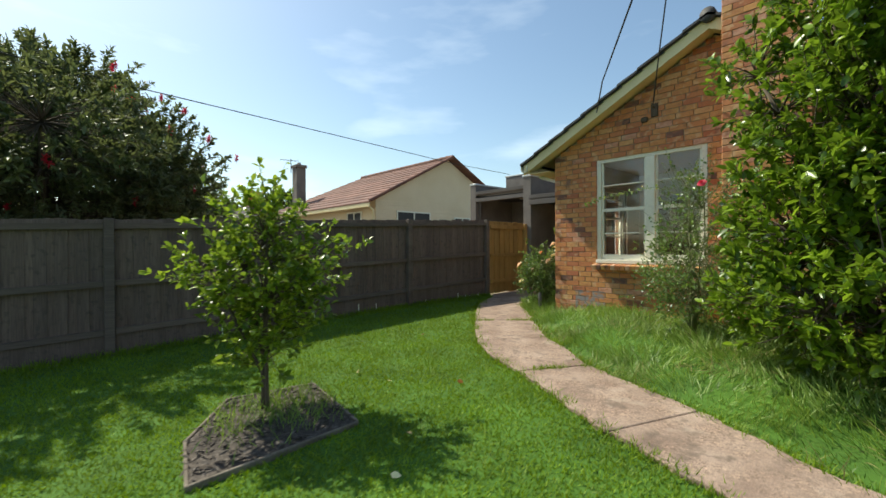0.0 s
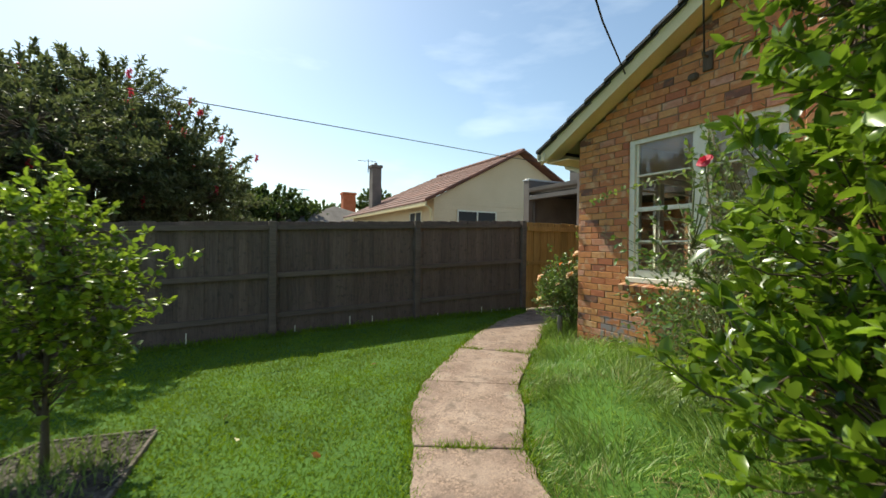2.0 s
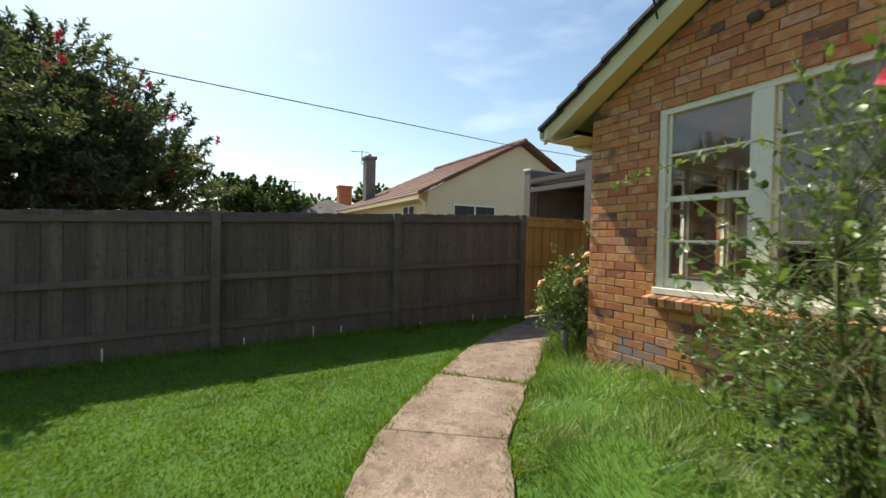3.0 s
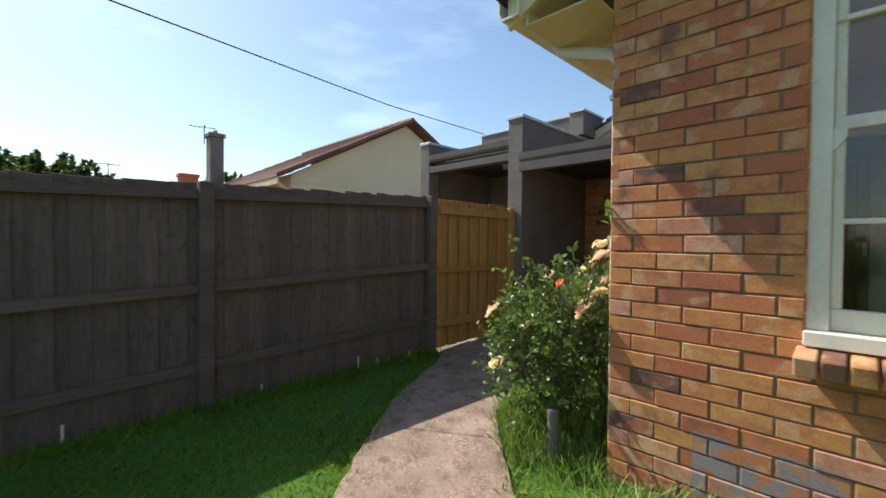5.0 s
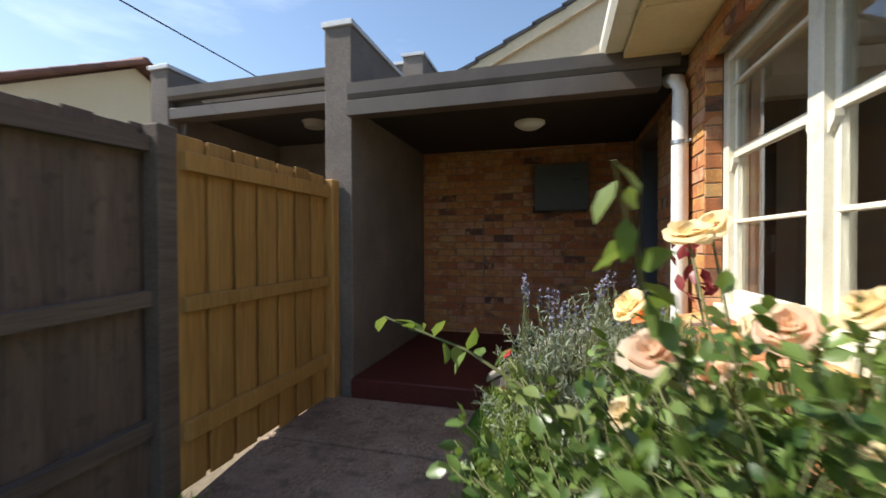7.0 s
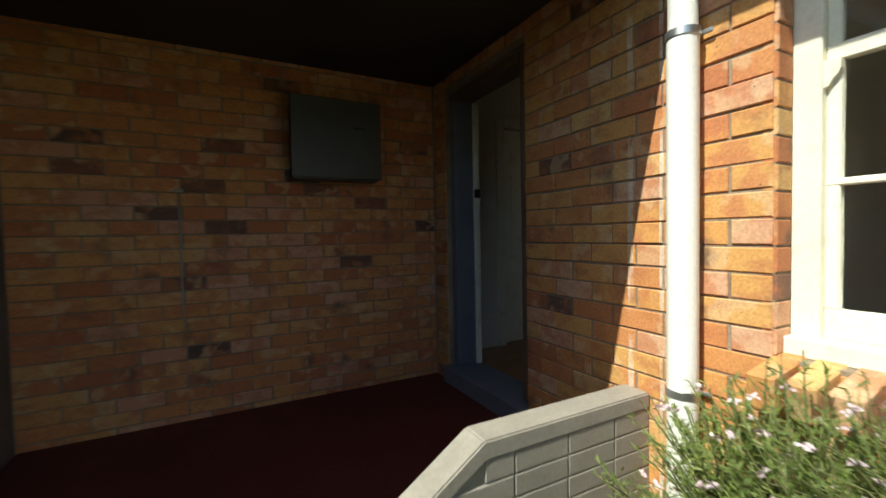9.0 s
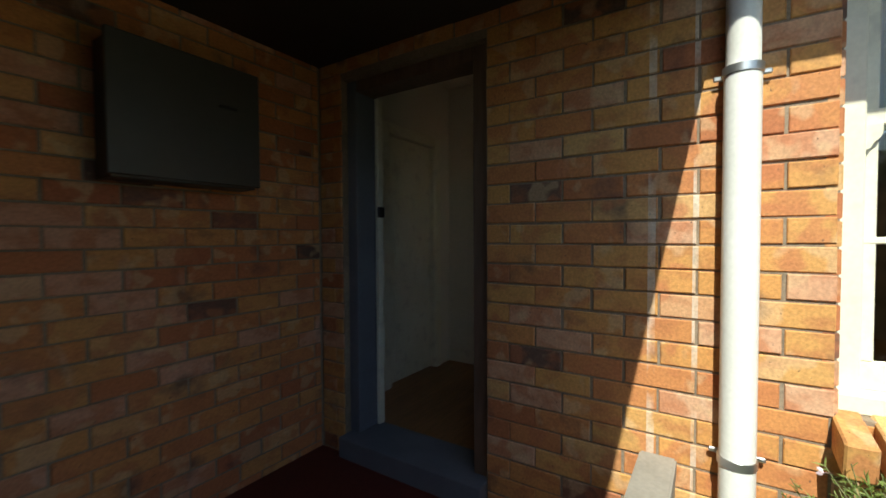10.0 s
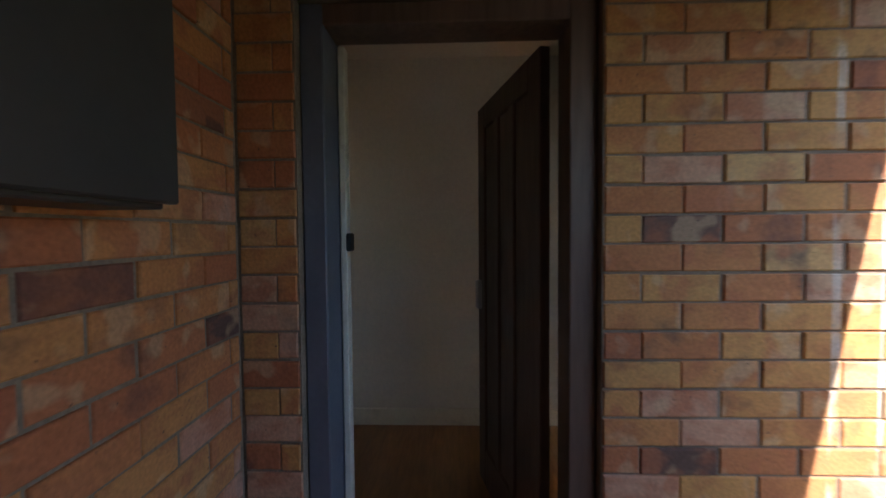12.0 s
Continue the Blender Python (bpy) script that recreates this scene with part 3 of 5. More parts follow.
def roof_slab(name, xa, za, xb, zb, y0, y1, t, m, label=""):
    v = [(x, y, z) for y in (y0, y1) for x, z in ((xa, za), (xb, zb), (xb, zb - t), (xa, za - t))]
    f = [(0, 1, 2, 3), (7, 6, 5, 4)] + [(k, 4 + k, 4 + (k + 1) % 4, (k + 1) % 4) for k in range(4)]
    return mesh_part(name, v, f, m, roof, label)


NC = 10
for k in range(NC):
    xa = -0.555 + k * 3.095 / NC
    xb = xa + 3.095 / NC + 0.06
    y1 = 6.4
    roof_slab("tile_course", xa, zt(xa) + 0.035, min(xb, 2.545), zt(min(xb, 2.545)) + 0.012, -0.29, 2.82 if xa < -0.1 else y1, 0.03, TILE)
    roof_slab("tile_course", 5.08 - xa, zt(xa) + 0.035, 5.08 - min(xb, 2.54), zt(min(xb, 2.54)) + 0.012, -0.29, y1, 0.03, TILE)
    # tile ends along the verge
    for sgn in (0, 1):
        e0, e1 = (xa, xb - 0.06) if not sgn else (5.08 - xa, 5.08 - xb + 0.06)
        roof_slab("verge_tile", e0, zt(xa) + 0.055, e1, zt(xb - 0.06) + 0.03, -0.32, -0.05, 0.035, TILE)
roof_slab("verge_board", -0.51, zt(-0.51), 2.54, zt(2.54), -0.26, -0.225, 0.17, CREAM, "cream painted verge board")
roof_slab("verge_board", 5.59, zt(-0.51), 2.54, zt(2.54), -0.26, -0.225, 0.17, CREAM)
roof_slab("verge_soffit", -0.50, zt(-0.5) - 0.13, 2.54, zt(2.54) - 0.13, -0.225, 0.006, 0.012, CREAM)
roof_slab("verge_soffit", 5.58, zt(-0.5) - 0.13, 2.54, zt(2.54) - 0.13, -0.225, 0.006, 0.012, CREAM)
roof_slab("sheathing", -0.40, zt(-0.4), 2.54, zt(2.54), -0.22, 2.80, 0.02, CREAM)
roof_slab("sheathing", 0.0, zt(0), 2.54, zt(2.54), 2.80, 6.4, 0.02, CREAM)
roof_slab("sheathing", 5.58, zt(-0.5), 2.54, zt(2.54), -0.22, 6.4, 0.02, CREAM)
for k in range(9):
    y = -0.32 + k * 0.42
    pipe("ridge_cap", [(2.54, y, zt(2.54) + 0.0), (2.54, y + 0.44, zt(2.54) + 0.0)], 0.10 - 0.004 * (k % 2), TILE, roof)
# boxed eave along the side wall
block("eave_soffit", -0.40, -0.22, 2.590, 0.006, 2.80, 2.602, CREAM, roof, "cream painted eave lining")
block("fascia", -0.415, -0.225, 2.59, -0.395, 2.81, 2.75, CREAM, roof)
block("eave_end", -0.395, 2.785, 2.603, 0.0, 2.81, 2.80, CREAM, roof)
for k in range(5):
    block("cover_strip", -0.395, 0.28 + k * 0.6, 2.582, 0.0, 0.31 + k * 0.6, 2.591, CREAM, roof)
bm = bmesh.new()
GP = [(-0.415, 2.75), (-0.415, 2.635), (-0.535, 2.635), (-0.56, 2.68), (-0.56, 2.75), (-0.548, 2.75), (-0.548, 2.68), (-0.53, 2.647), (-0.425, 2.647), (-0.425, 2.75)]
va = [bm.verts.new((x, -0.29, z)) for x, z in GP]
vb = [bm.verts.new((x, 2.83, z)) for x, z in GP]
for k in range(len(GP)):
    k2 = (k + 1) % len(GP)
    bm.faces.new((va[k], vb[k], vb[k2], va[k2]))
bm.faces.new(va[::-1])
bm.faces.new(vb)
part("gutter", bm, WHITE, roof, "pale metal eave gutter")

# chimney on the front wall
chim = empty("chimney", (3.15, -0.2, 0), "broad brown brick chimney breast", "chimney")
under(block("shaft", 2.72, -0.36, 0.0, 3.6, 0.004, 5.6, MORTAR), chim)

# ---- downpipes ----
p1 = empty("downpipe", (-0.04, 0.18, 0.0), "cream round downpipe at the house corner", "downpipe", "downpipes")
under(pipe("pipe", [(-0.042, 0.18, 0.05), (-0.042, 0.18, 2.40), (-0.08, 0.18, 2.46), (-0.42, 0.18, 2.58), (-0.47, 0.18, 2.66)], 0.034, PVC), p1)
under(block("bracket", -0.080, 0.140, 2.18, 0.0, 0.220, 2.21, STEEL), p1)
p2 = empty("downpipe", (-0.068, 2.72, 0.0), "white round downpipe on the sunlit brick wall", "downpipe", "downpipes")
under(pipe("pipe", [(-0.068, 2.72, 0.05), (-0.068, 2.72, 2.0)], 0.052, PVC, sides=20), p2)
under(pipe("pipe", [(-0.068, 2.72, 1.98), (-0.068, 2.72, 2.32), (-0.08, 2.74, 2.40), (-0.10, 2.84, 2.44), (-0.10, 2.90, 2.50)], 0.048, PVC, sides=20), p2)
for z in (0.72, 1.985):
    under(pipe("clamp", [(-0.068, 2.72, z - 0.013), (-0.068, 2.72, z + 0.013)], 0.0565, STEEL, sides=20), p2)
    under(block("clamp_lug", -0.03, 2.64, z - 0.009, -0.02, 2.80, z + 0.009, STEEL), p2)

# ---- porch ----
tagged(block("floor_porch", -2.54, PORCH_Y, -0.1, 0.0, 4.81, 0.18, REDC, bevel=0.012), "dark red painted concrete porch floor", "", "", "structure")
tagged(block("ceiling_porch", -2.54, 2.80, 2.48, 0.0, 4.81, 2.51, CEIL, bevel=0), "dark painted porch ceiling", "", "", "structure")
tagged(block("roof_porch", -2.54, 2.80, 2.515, 0.0, 4.95, 2.63, FASCIA, bevel=0), "flat metal porch roof", "", "", "structure")
tagged(block("trim_beam", -2.54, 2.748, 2.38, -0.17, 2.88, 2.51, FASCIA), "dark painted porch beam", "", "", "structure")


def gutter_run(name, x0, x1, y, z, label, deep=1.0):
    prof = [(0, 0), (-0.085, 0.0), (-0.11, 0.04), (-0.115, 0.13), (-0.10, 0.13), (-0.096, 0.045), (-0.08, 0.012), (0, 0.012)]
    b2 = bmesh.new()
    a = [b2.verts.new((x0, y + p * deep, z + q)) for p, q in prof]
    b = [b2.verts.new((x1, y + p * deep, z + q)) for p, q in prof]
    for k in range(len(prof)):
        k2 = (k + 1) % len(prof)
        b2.faces.new((a[k], a[k2], b[k2], b[k]))
    b2.faces.new(a[::-1])
    b2.faces.new(b)
    bmesh.ops.recalc_face_normals(b2, faces=b2.faces)
    return tagged(part(name, b2, FASCIA), label, "", "", "structure")


gutter_run("trim_gutter", -2.53, -0.06, 2.80, 2.515, "dark metal gutter along the porch roof", 0.55)
light = empty("ceiling_light", (-1.11, 3.72, 2.48), "round white flush ceiling light, switched off", "ceiling light")
bm = bmesh.new()
bmesh.ops.create_uvsphere(bm, u_segments=24, v_segments=12, radius=1)
for v in bm.verts:
    v.co = Vector((-1.11 + v.co.x * 0.135, 3.72 + v.co.y * 0.135, 2.475 + min(v.co.z, 0.02) * 0.07))
under(part("diffuser", bm, lamp_mat, smooth=True), light)
under(pipe("base", [(-1.11, 3.72, 2.46), (-1.11, 3.72, 2.48)], 0.145, WHITE, sides=24), light)
mbox = empty("meter_box", (-0.81, 4.75, 1.69), "dark grey metal electricity meter box on the brick wall", "meter box")
under(block("body", -1.10, 4.66, 1.69, -0.52, 4.80, 2.22, DARKBOX), mbox)
under(block("cover", -1.115, 4.64, 1.70, -0.505, 4.662, 2.235, DARKBOX), mbox)
under(block("latch", -0.70, 4.63, 2.04, -0.62, 4.645, 2.055, BLACK), mbox)
# conduit stub on the back wall
cond = empty("conduit", (-1.75, 4.79, 0.9), "thin painted conduit on the porch wall", "conduit")
under(pipe("pipe", [(-1.75, 4.785, 0.8), (-1.75, 4.785, 1.60)], 0.006, GREYP, sides=8), cond)
under(block("saddle", -1.775, 4.77, 1.585, -1.725, 4.80, 1.61, GREYP), cond)

# low wall of grey painted bricks with a sloping end
LW0, LW1 = 2.90, 3.015


def low_top(x):
    return 0.645 if x > -0.80 else 0.645 + (x + 0.80) * 0.66


low = tagged(new("wall_low"), "low grey painted brick wall with a rendered cap", "", "", "structure")
prof = [(-1.36, 0.10), (0.0, 0.10), (0.0, 0.578), (-0.80, 0.578), (-1.36, 0.21)]
v = [(x, y, z) for y in (LW0 + 0.006, LW1 - 0.006) for x, z in prof]
mesh_part("core", v, [(4, 3, 2, 1, 0), (5, 6, 7, 8, 9)] + [(k, (k + 1) % 5, 5 + (k + 1) % 5, 5 + k) for k in range(5)], GREYP, low)
cp = [(-1.40, 0.205), (-1.40, 0.25), (-0.805, 0.645), (-0.004, 0.645), (-0.004, 0.581), (-0.795, 0.581)]
v = [(x, y, z) for y in (LW0 - 0.004, LW1 + 0.004) for x, z in cp]
bm = bmesh.new()
vs = [bm.verts.new(p) for p in v]
bm.faces.new(vs[:6])
bm.faces.new(vs[6:][::-1])
for k in range(6):
    bm.faces.new((vs[k], vs[6 + k], vs[6 + (k + 1) % 6], vs[(k + 1) % 6]))
bmesh.ops.recalc_face_normals(bm, faces=bm.faces)
bmesh.ops.bevel(bm, geom=bm.edges[:], offset=0.006, segments=2, affect="EDGES")
part("cap", bm, GREYP, low, "grey painted cement cap")

# wing walls with metal capping, and the neighbouring porch


def wing(x0, x1, y0, y1, z1, label):
    w = tagged(new("wall_wing"), label, "", "", "structure")
    block("shaft", x0, y0, -0.1, x1, y1, z1 - 0.05, RENDER, w, bevel=0.006)
    block("capping", x0 - 0.02, y0 - 0.02, z1 - 0.05, x1 + 0.02, y1 + 0.02, z1, CAP, w, "pale metal capping", 0.006)
    return w


wing(-2.80, -2.545, 2.85, 5.4, 3.23, "grey rendered party wall between two porches")
wing(-5.18, -4.94, 3.21, 5.8, 3.28, "grey rendered party wall of the next porch")
tagged(block("wall_next_porch", -4.935, 5.1, -0.1, -2.81, 5.3, 2.9, RENDER, bevel=0), "dark back wall of the next porch", "", "", "structure")
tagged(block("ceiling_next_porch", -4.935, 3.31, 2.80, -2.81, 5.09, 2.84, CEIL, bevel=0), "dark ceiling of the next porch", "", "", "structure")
tagged(block("roof_next_porch", -4.935, 3.31, 2.845, -2.81, 5.3, 2.95, FASCIA, bevel=0), "flat metal roof of the next porch", "", "", "structure")
tagged(block("trim_next_beam", -4.935, 3.215, 2.68, -2.81, 3.40, 2.798, FASCIA), "dark painted beam of the next porch", "", "", "structure")
gutter_run("trim_gutter", -4.935, -2.82, 3.30, 2.88, "dark metal gutter along the next porch roof")
tagged(block("trim_post", -4.93, 3.34, 0.0, -4.84, 3.43, 2.679, FASCIA), "thin porch post beside the party wall", "", "", "structure")
# grey diffuser colour holds the deep shade of the next porch
nl = empty("ceiling_light", (-3.7, 4.1, 2.80), "round flush ceiling light in the next porch, greyed for shade, switched off", "ceiling light")
under(pipe("diffuser", [(-3.7, 4.1, 2.73), (-3.7, 4.1, 2.80)], 0.10, GREYP, sides=20, r1=0.15), nl)
# raised block parapet behind the porches
rp = tagged(new("wall_parapet"), "grey block parapet above the flat roofs", "", "", "structure")
block("shaft", -4.9, 4.72, 2.955, -2.71, 4.92, 3.64, RENDER, rp)
block("capping", -4.92, 4.70, 3.64, -2.69, 4.94, 3.68, CAP, rp)
block("pier", -2.70, 4.50, 3.232, -2.44, 5.25, 3.63, RENDER, rp)
block("capping", -2.72, 4.48, 3.63, -2.42, 5.27, 3.67, CAP, rp)
# cream gable with dark tiles rising behind the porch roof
gb = tagged(new("wall_gable_rear"), "cream painted gable with dark roof tiles behind the porch", "", "", "structure")
v = [(x, y, z) for y in (5.02, 5.1) for x, z in ((-2.5, 2.5), (0.2, 2.5), (0.2, 4.62), (-2.5, 3.29))]
mesh_part("face", v, [(0, 1, 2, 3), (7, 6, 5, 4)] + [(k, 4 + k, 4 + (k + 1) % 4, (k + 1) % 4) for k in range(4)], YELLOW, gb)
for k in range(8):
    xa, xb = -2.6 + 0.36 * k, -2.6 + 0.36 * (k + 1) + 0.05
    za, zb = 3.32 + 0.49 * (xa + 2.5), 3.32 + 0.49 * (xb + 2.5)
    v = [(x, y, z) for y in (4.93, 6.3) for x, z in ((xa, za + 0.03), (xb, zb + 0.005), (xb, zb + 0.05), (xa, za + 0.085))]
    mesh_part("tile_course", v, [(0, 1, 2, 3), (7, 6, 5, 4)] + [(j, 4 + j, 4 + (j + 1) % 4, (j + 1) % 4) for j in range(4)], TILE, gb)
v = [(x, y, z) for y in (4.95, 5.015) for x, z in ((-2.58, 3.15), (0.2, 4.51), (0.2, 4.66), (-2.58, 3.30))]
mesh_part("verge_board", v, [(0, 1, 2, 3), (7, 6, 5, 4)] + [(j, 4 + j, 4 + (j + 1) % 4, (j + 1) % 4) for j in range(4)], YELLOW, gb)

# ---- boundary fence and gate ----
FX = -2.80


def fence_top(y):
    return 1.87 + 0.037 * max(y, -16)


fence = empty("fence", (FX, -4.0, 0.0), "tall weathered grey-brown paling fence with three rails", "fence")
me = None
y, k = -15.0, 0
while y < 1.18:
    w = 0.098
    if me is None:
        bm = bmesh.new()
        cuboid(bm, -0.008, 0.0, -1.70, 0.008, 0.125, 0.0, 0.003)
        ob = part("paling", bm, FENCE, fence)
        me = ob.data
    else:
        ob = new("paling", me)
        ob.parent = fence
    r = random.Random(k)
    ob.matrix_parent_inverse = Matrix.Translation(fence.location).inverted()
    ob.matrix_basis = pose(FX - 0.036 - 0.011 * (k % 2) + r.uniform(-0.003, 0.003), y, fence_top(y) + r.uniform(-0.015, 0.008), r.uniform(-0.3, 0.3), 0, r.uniform(-1, 1))
    y += w
    k += 1
POSTS = [1.27 - 2.505 * i for i in range(7)]
for yp in POSTS:
    g = float(ground_z(FX, yp))
    under(block("post", FX - 0.03, yp - 0.055, g - 0.1, FX + 0.075, yp + 0.055, fence_top(yp) + 0.0, RAILW, bevel=0.008), fence)
for yb, ya in zip(POSTS, POSTS[1:]):
    for off, h in ((-0.10, 0.075), (-0.86, 0.075), (-1.50, 0.075)):
        a, b = ya + 0.056, yb - 0.056
        v = [(x, yy, fence_top(yy) + off + dz) for yy in (a, b) for x, dz in ((FX - 0.026, -h / 2), (FX + 0.03, -h / 2), (FX + 0.03, h / 2), (FX - 0.026, h / 2))]
        under(mesh_part("rail", v, [(3, 2, 1, 0), (4, 5, 6, 7)] + [(j, (j + 1) % 4, 4 + (j + 1) % 4, 4 + j) for j in range(4)], RAILW), fence)
    ga, gb2 = float(ground_z(FX, ya)), float(ground_z(FX, yb))
    v = [(x, yy, z) for yy, g in ((ya + 0.056, ga), (yb - 0.056, gb2)) for x, z in ((FX - 0.025, g - 0.08), (FX + 0.0, g - 0.08), (FX + 0.0, fence_top(yy) - 1.545), (FX - 0.025, fence_top(yy) - 1.545))]
    under(mesh_part("plinth_board", v, [(3, 2, 1, 0), (4, 5, 6, 7)] + [(j, (j + 1) % 4, 4 + (j + 1) % 4, 4 + j) for j in range(4)], FENCE), fence)

gate = empty("gate", (-2.7, 2.1, 0.0), "newer yellow-brown pine paling gate in the fence", "gate")
GXX = -2.72
for i in range(7):
    a = 1.315 + i * 0.2
    r = random.Random(90 + i)
    foot = 0.034 if i < 4 else 0.016
    under(block("board", GXX - 0.022, a, foot + r.uniform(0, 0.022), GXX - 0.004, a + 0.165 + r.uniform(0, 0.012), 1.885 + r.uniform(-0.012, 0.01), GATEW, bevel=0.004), gate)
    under(block("cover_board", GXX - 0.042, a + 0.14, foot + r.uniform(0, 0.022), GXX - 0.026, a + 0.225, 1.88 + r.uniform(-0.012, 0.01), GATEW, bevel=0.003), gate)
for z0, z1 in ((1.70, 1.80), (0.97, 1.05), (0.30, 0.40)):
    under(block("rail", GXX - 0.003, 1.33, z0, GXX + 0.04, 2.72, z1, GATEW), gate)
under(block("post", -2.78, 2.73, 0.0, -2.66, 2.84, 1.86, GATEW, bevel=0.008), gate)

# ---- neighbouring house ----
yh = empty("house", (-15, 7, 0), "cream clad cottage with a terracotta tiled roof", "house")
v = [(x, y, z) for x in (-10.2, -10.35) for y, z in ((2.85, 0), (11.2, 0), (11.2, 3.2), (7.0, 5.36), (2.85, 3.2))]
under(mesh_part("wall", v, [(0, 1, 2, 3, 4), (9, 8, 7, 6, 5)] + [(k, 5 + k, 5 + (k + 1) % 5, (k + 1) % 5) for k in range(5)], YELLOW), yh)
under(block("wall", -21.5, 2.85, 0, -10.351, 3.0, 3.2, YELLOW, bevel=0), yh)
under(block("wall", -21.5, 11.0, 0, -10.351, 11.2, 3.2, YELLOW, bevel=0), yh)
for i in range(14):
    z = 0.4 + 0.2 * i
    under(block("weatherboard", -10.199, 2.86, z, -10.185, 11.1, z + 0.188, YELLOW, bevel=0.004), yh)
NR = 13
for sgn in (0, 1):
    for i in range(NR):
        s0, s1 = i / NR, (i + 1) / NR + 0.02
        ya, yb = 2.35 + 4.65 * s0, 2.35 + 4.65 * min(s1, 1)
        za, zb = 3.02 + 2.43 * s0, 3.02 + 2.43 * min(s1, 1)
        if sgn:
            ya, yb = 14 - ya, 14 - yb
        xl = -22.0 + 4.2 * s0
        xl2 = -22.0 + 4.2 * min(s1, 1)
        v = [(-9.9, ya, za + 0.06), (-9.9, yb, zb + 0.02), (xl2, yb, zb + 0.02), (xl, ya, za + 0.06), (-9.9, ya, za), (-9.9, yb, zb - 0.03), (xl2, yb, zb - 0.03), (xl, ya, za)]
        under(mesh_part("tile_course", v, [(0, 1, 2, 3), (7, 6, 5, 4), (0, 4, 5, 1), (3, 2, 6, 7), (0, 3, 7, 4), (1, 5, 6, 2)], REDTILE), yh)
for i in range(20):
    x = -9.88 - i * 0.4
    under(pipe("ridge_tile", [(x, 7.0, 5.47), (x - 0.42, 7.0, 5.49)], 0.11, REDTILE, sides=8), yh)
for i in range(10):
    s0, s1 = i / 10, (i + 1) / 10 + 0.01
    under(pipe("verge_tile", [(-9.88, 2.33 + 4.67 * s0, 3.10 + 2.4 * s0), (-9.88, 2.33 + 4.67 * s1, 3.09 + 2.4 * s1)], 0.06, REDTILE, sides=6), yh)
    under(pipe("verge_tile", [(-9.88, 11.67 - 4.67 * s0, 3.10 + 2.4 * s0), (-9.88, 11.67 - 4.67 * s1, 3.09 + 2.4 * s1)], 0.06, REDTILE, sides=6), yh)
under(block("fascia", -21.8, 2.36, 2.86, -9.92, 2.40, 3.04, CREAM), yh)
under(pipe("downpipe", [(-10.2, 2.45, 2.95), (-10.16, 2.7, 2.75), (-10.15, 2.8, 0.2)], 0.05, CREAM), yh)


def far_window(a, b, z0, z1, on_end):
    w = empty("window", (-10.18, (a + b) / 2, z0))
    w.parent = yh
    w.matrix_parent_inverse = Matrix.Translation(yh.location).inverted()
    bpy.context.view_layer.update()
    def put(nm, p, q, c, d, e, m):
        o = block(nm, *((-10.185, p, c, -10.185 + e, q, d) if on_end else (p, 2.85 - e, c, q, 2.849, d)), m, bevel=0)
        o.parent = w
        o.matrix_parent_inverse = w.matrix_world.inverted()
    put("pane", a, b, z0, z1, 0.02, BLACK)
    for p, q, c, d in ((a - 0.06, a, z0 - 0.06, z1 + 0.06), (b, b + 0.06, z0 - 0.06, z1 + 0.06), (a, b, z1, z1 + 0.06), (a, b, z0 - 0.06, z0), ((a + b) / 2 - 0.03, (a + b) / 2 + 0.03, z0, z1)):
        put("frame", p, q, c, d, 0.05, WHITE)


far_window(3.95, 5.75, 1.6, 2.74, True)
far_window(7.4, 8.4, 1.7, 2.6, True)
far_window(-12.4, -11.3, 1.6, 2.72, False)
ch = empty("chimney", (-18.8, 3.4, 3.4), "tall grey rendered chimney with an aerial", "chimney")
under(block("shaft", -19.1, 3.12, 3.0, -18.5, 3.66, 5.75, CHIMG, bevel=0.02), ch)
under(block("cap", -19.16, 3.06, 5.75, -18.44, 3.72, 5.92, CHIMG, bevel=0.02), ch)
under(pipe("pot", [(-18.8, 3.4, 5.9), (-18.8, 3.4, 6.08)], 0.11, CHIMG, sides=12, r1=0.09), ch)
under(pipe("aerial_mast", [(-19.1, 3.05, 5.5), (-19.1, 3.05, 6.3)], 0.022, BLACK, sides=6), ch)
under(pipe("aerial_arm", [(-19.1, 2.45, 6.18), (-19.1, 3.5, 6.24)], 0.014, BLACK, sides=6), ch)
for k in range(5):
    under(pipe("aerial_rod", [(-19.3, 2.5 + 0.2 * k, 6.19), (-18.9, 2.5 + 0.2 * k, 6.19)], 0.008, BLACK, sides=5), ch)
oc = empty("chimney", (-32.5, 5.5, 0), "squat orange brick chimney behind the cottage", "chimney")
under(block("shaft", -33.0, 5.0, 0, -32.1, 6.1, 5.75, ORANGEB, bevel=0.02), oc)
under(block("cap", -33.08, 4.92, 5.75, -32.02, 6.18, 5.95, ORANGEB, bevel=0.02), oc)
fh = empty("house", (-27, 1.8, 0), "distant low house with a pale roof", "house")
under(block("wall", -32, -1.0, 0, -23, 6, 2.7, YELLOW, bevel=0), fh)
v = [(-22.6, -1.4, 2.7), (-22.6, 6.4, 2.7), (-24.8, 2.5, 4.0), (-30, 2.5, 4.0), (-32.4, -1.4, 2.7), (-32.4, 6.4, 2.7)]
under(mesh_part("roof", v, [(0, 1, 2), (0, 2, 3, 4), (1, 5, 3, 2), (4, 3, 5)], CHIMG), fh)
far_a = empty("aerial", (-26, 0.5, 0), "thin rooftop television aerial", "aerial")
under(pipe("mast", [(-26, 0.5, 2.7), (-26, 0.5, 5.2)], 0.025, BLACK, sides=6), far_a)
under(pipe("arm", [(-26, 0.0, 5.15), (-26, 1.0, 5.15)], 0.02, BLACK, sides=6), far_a)

# ---- overhead wires ----


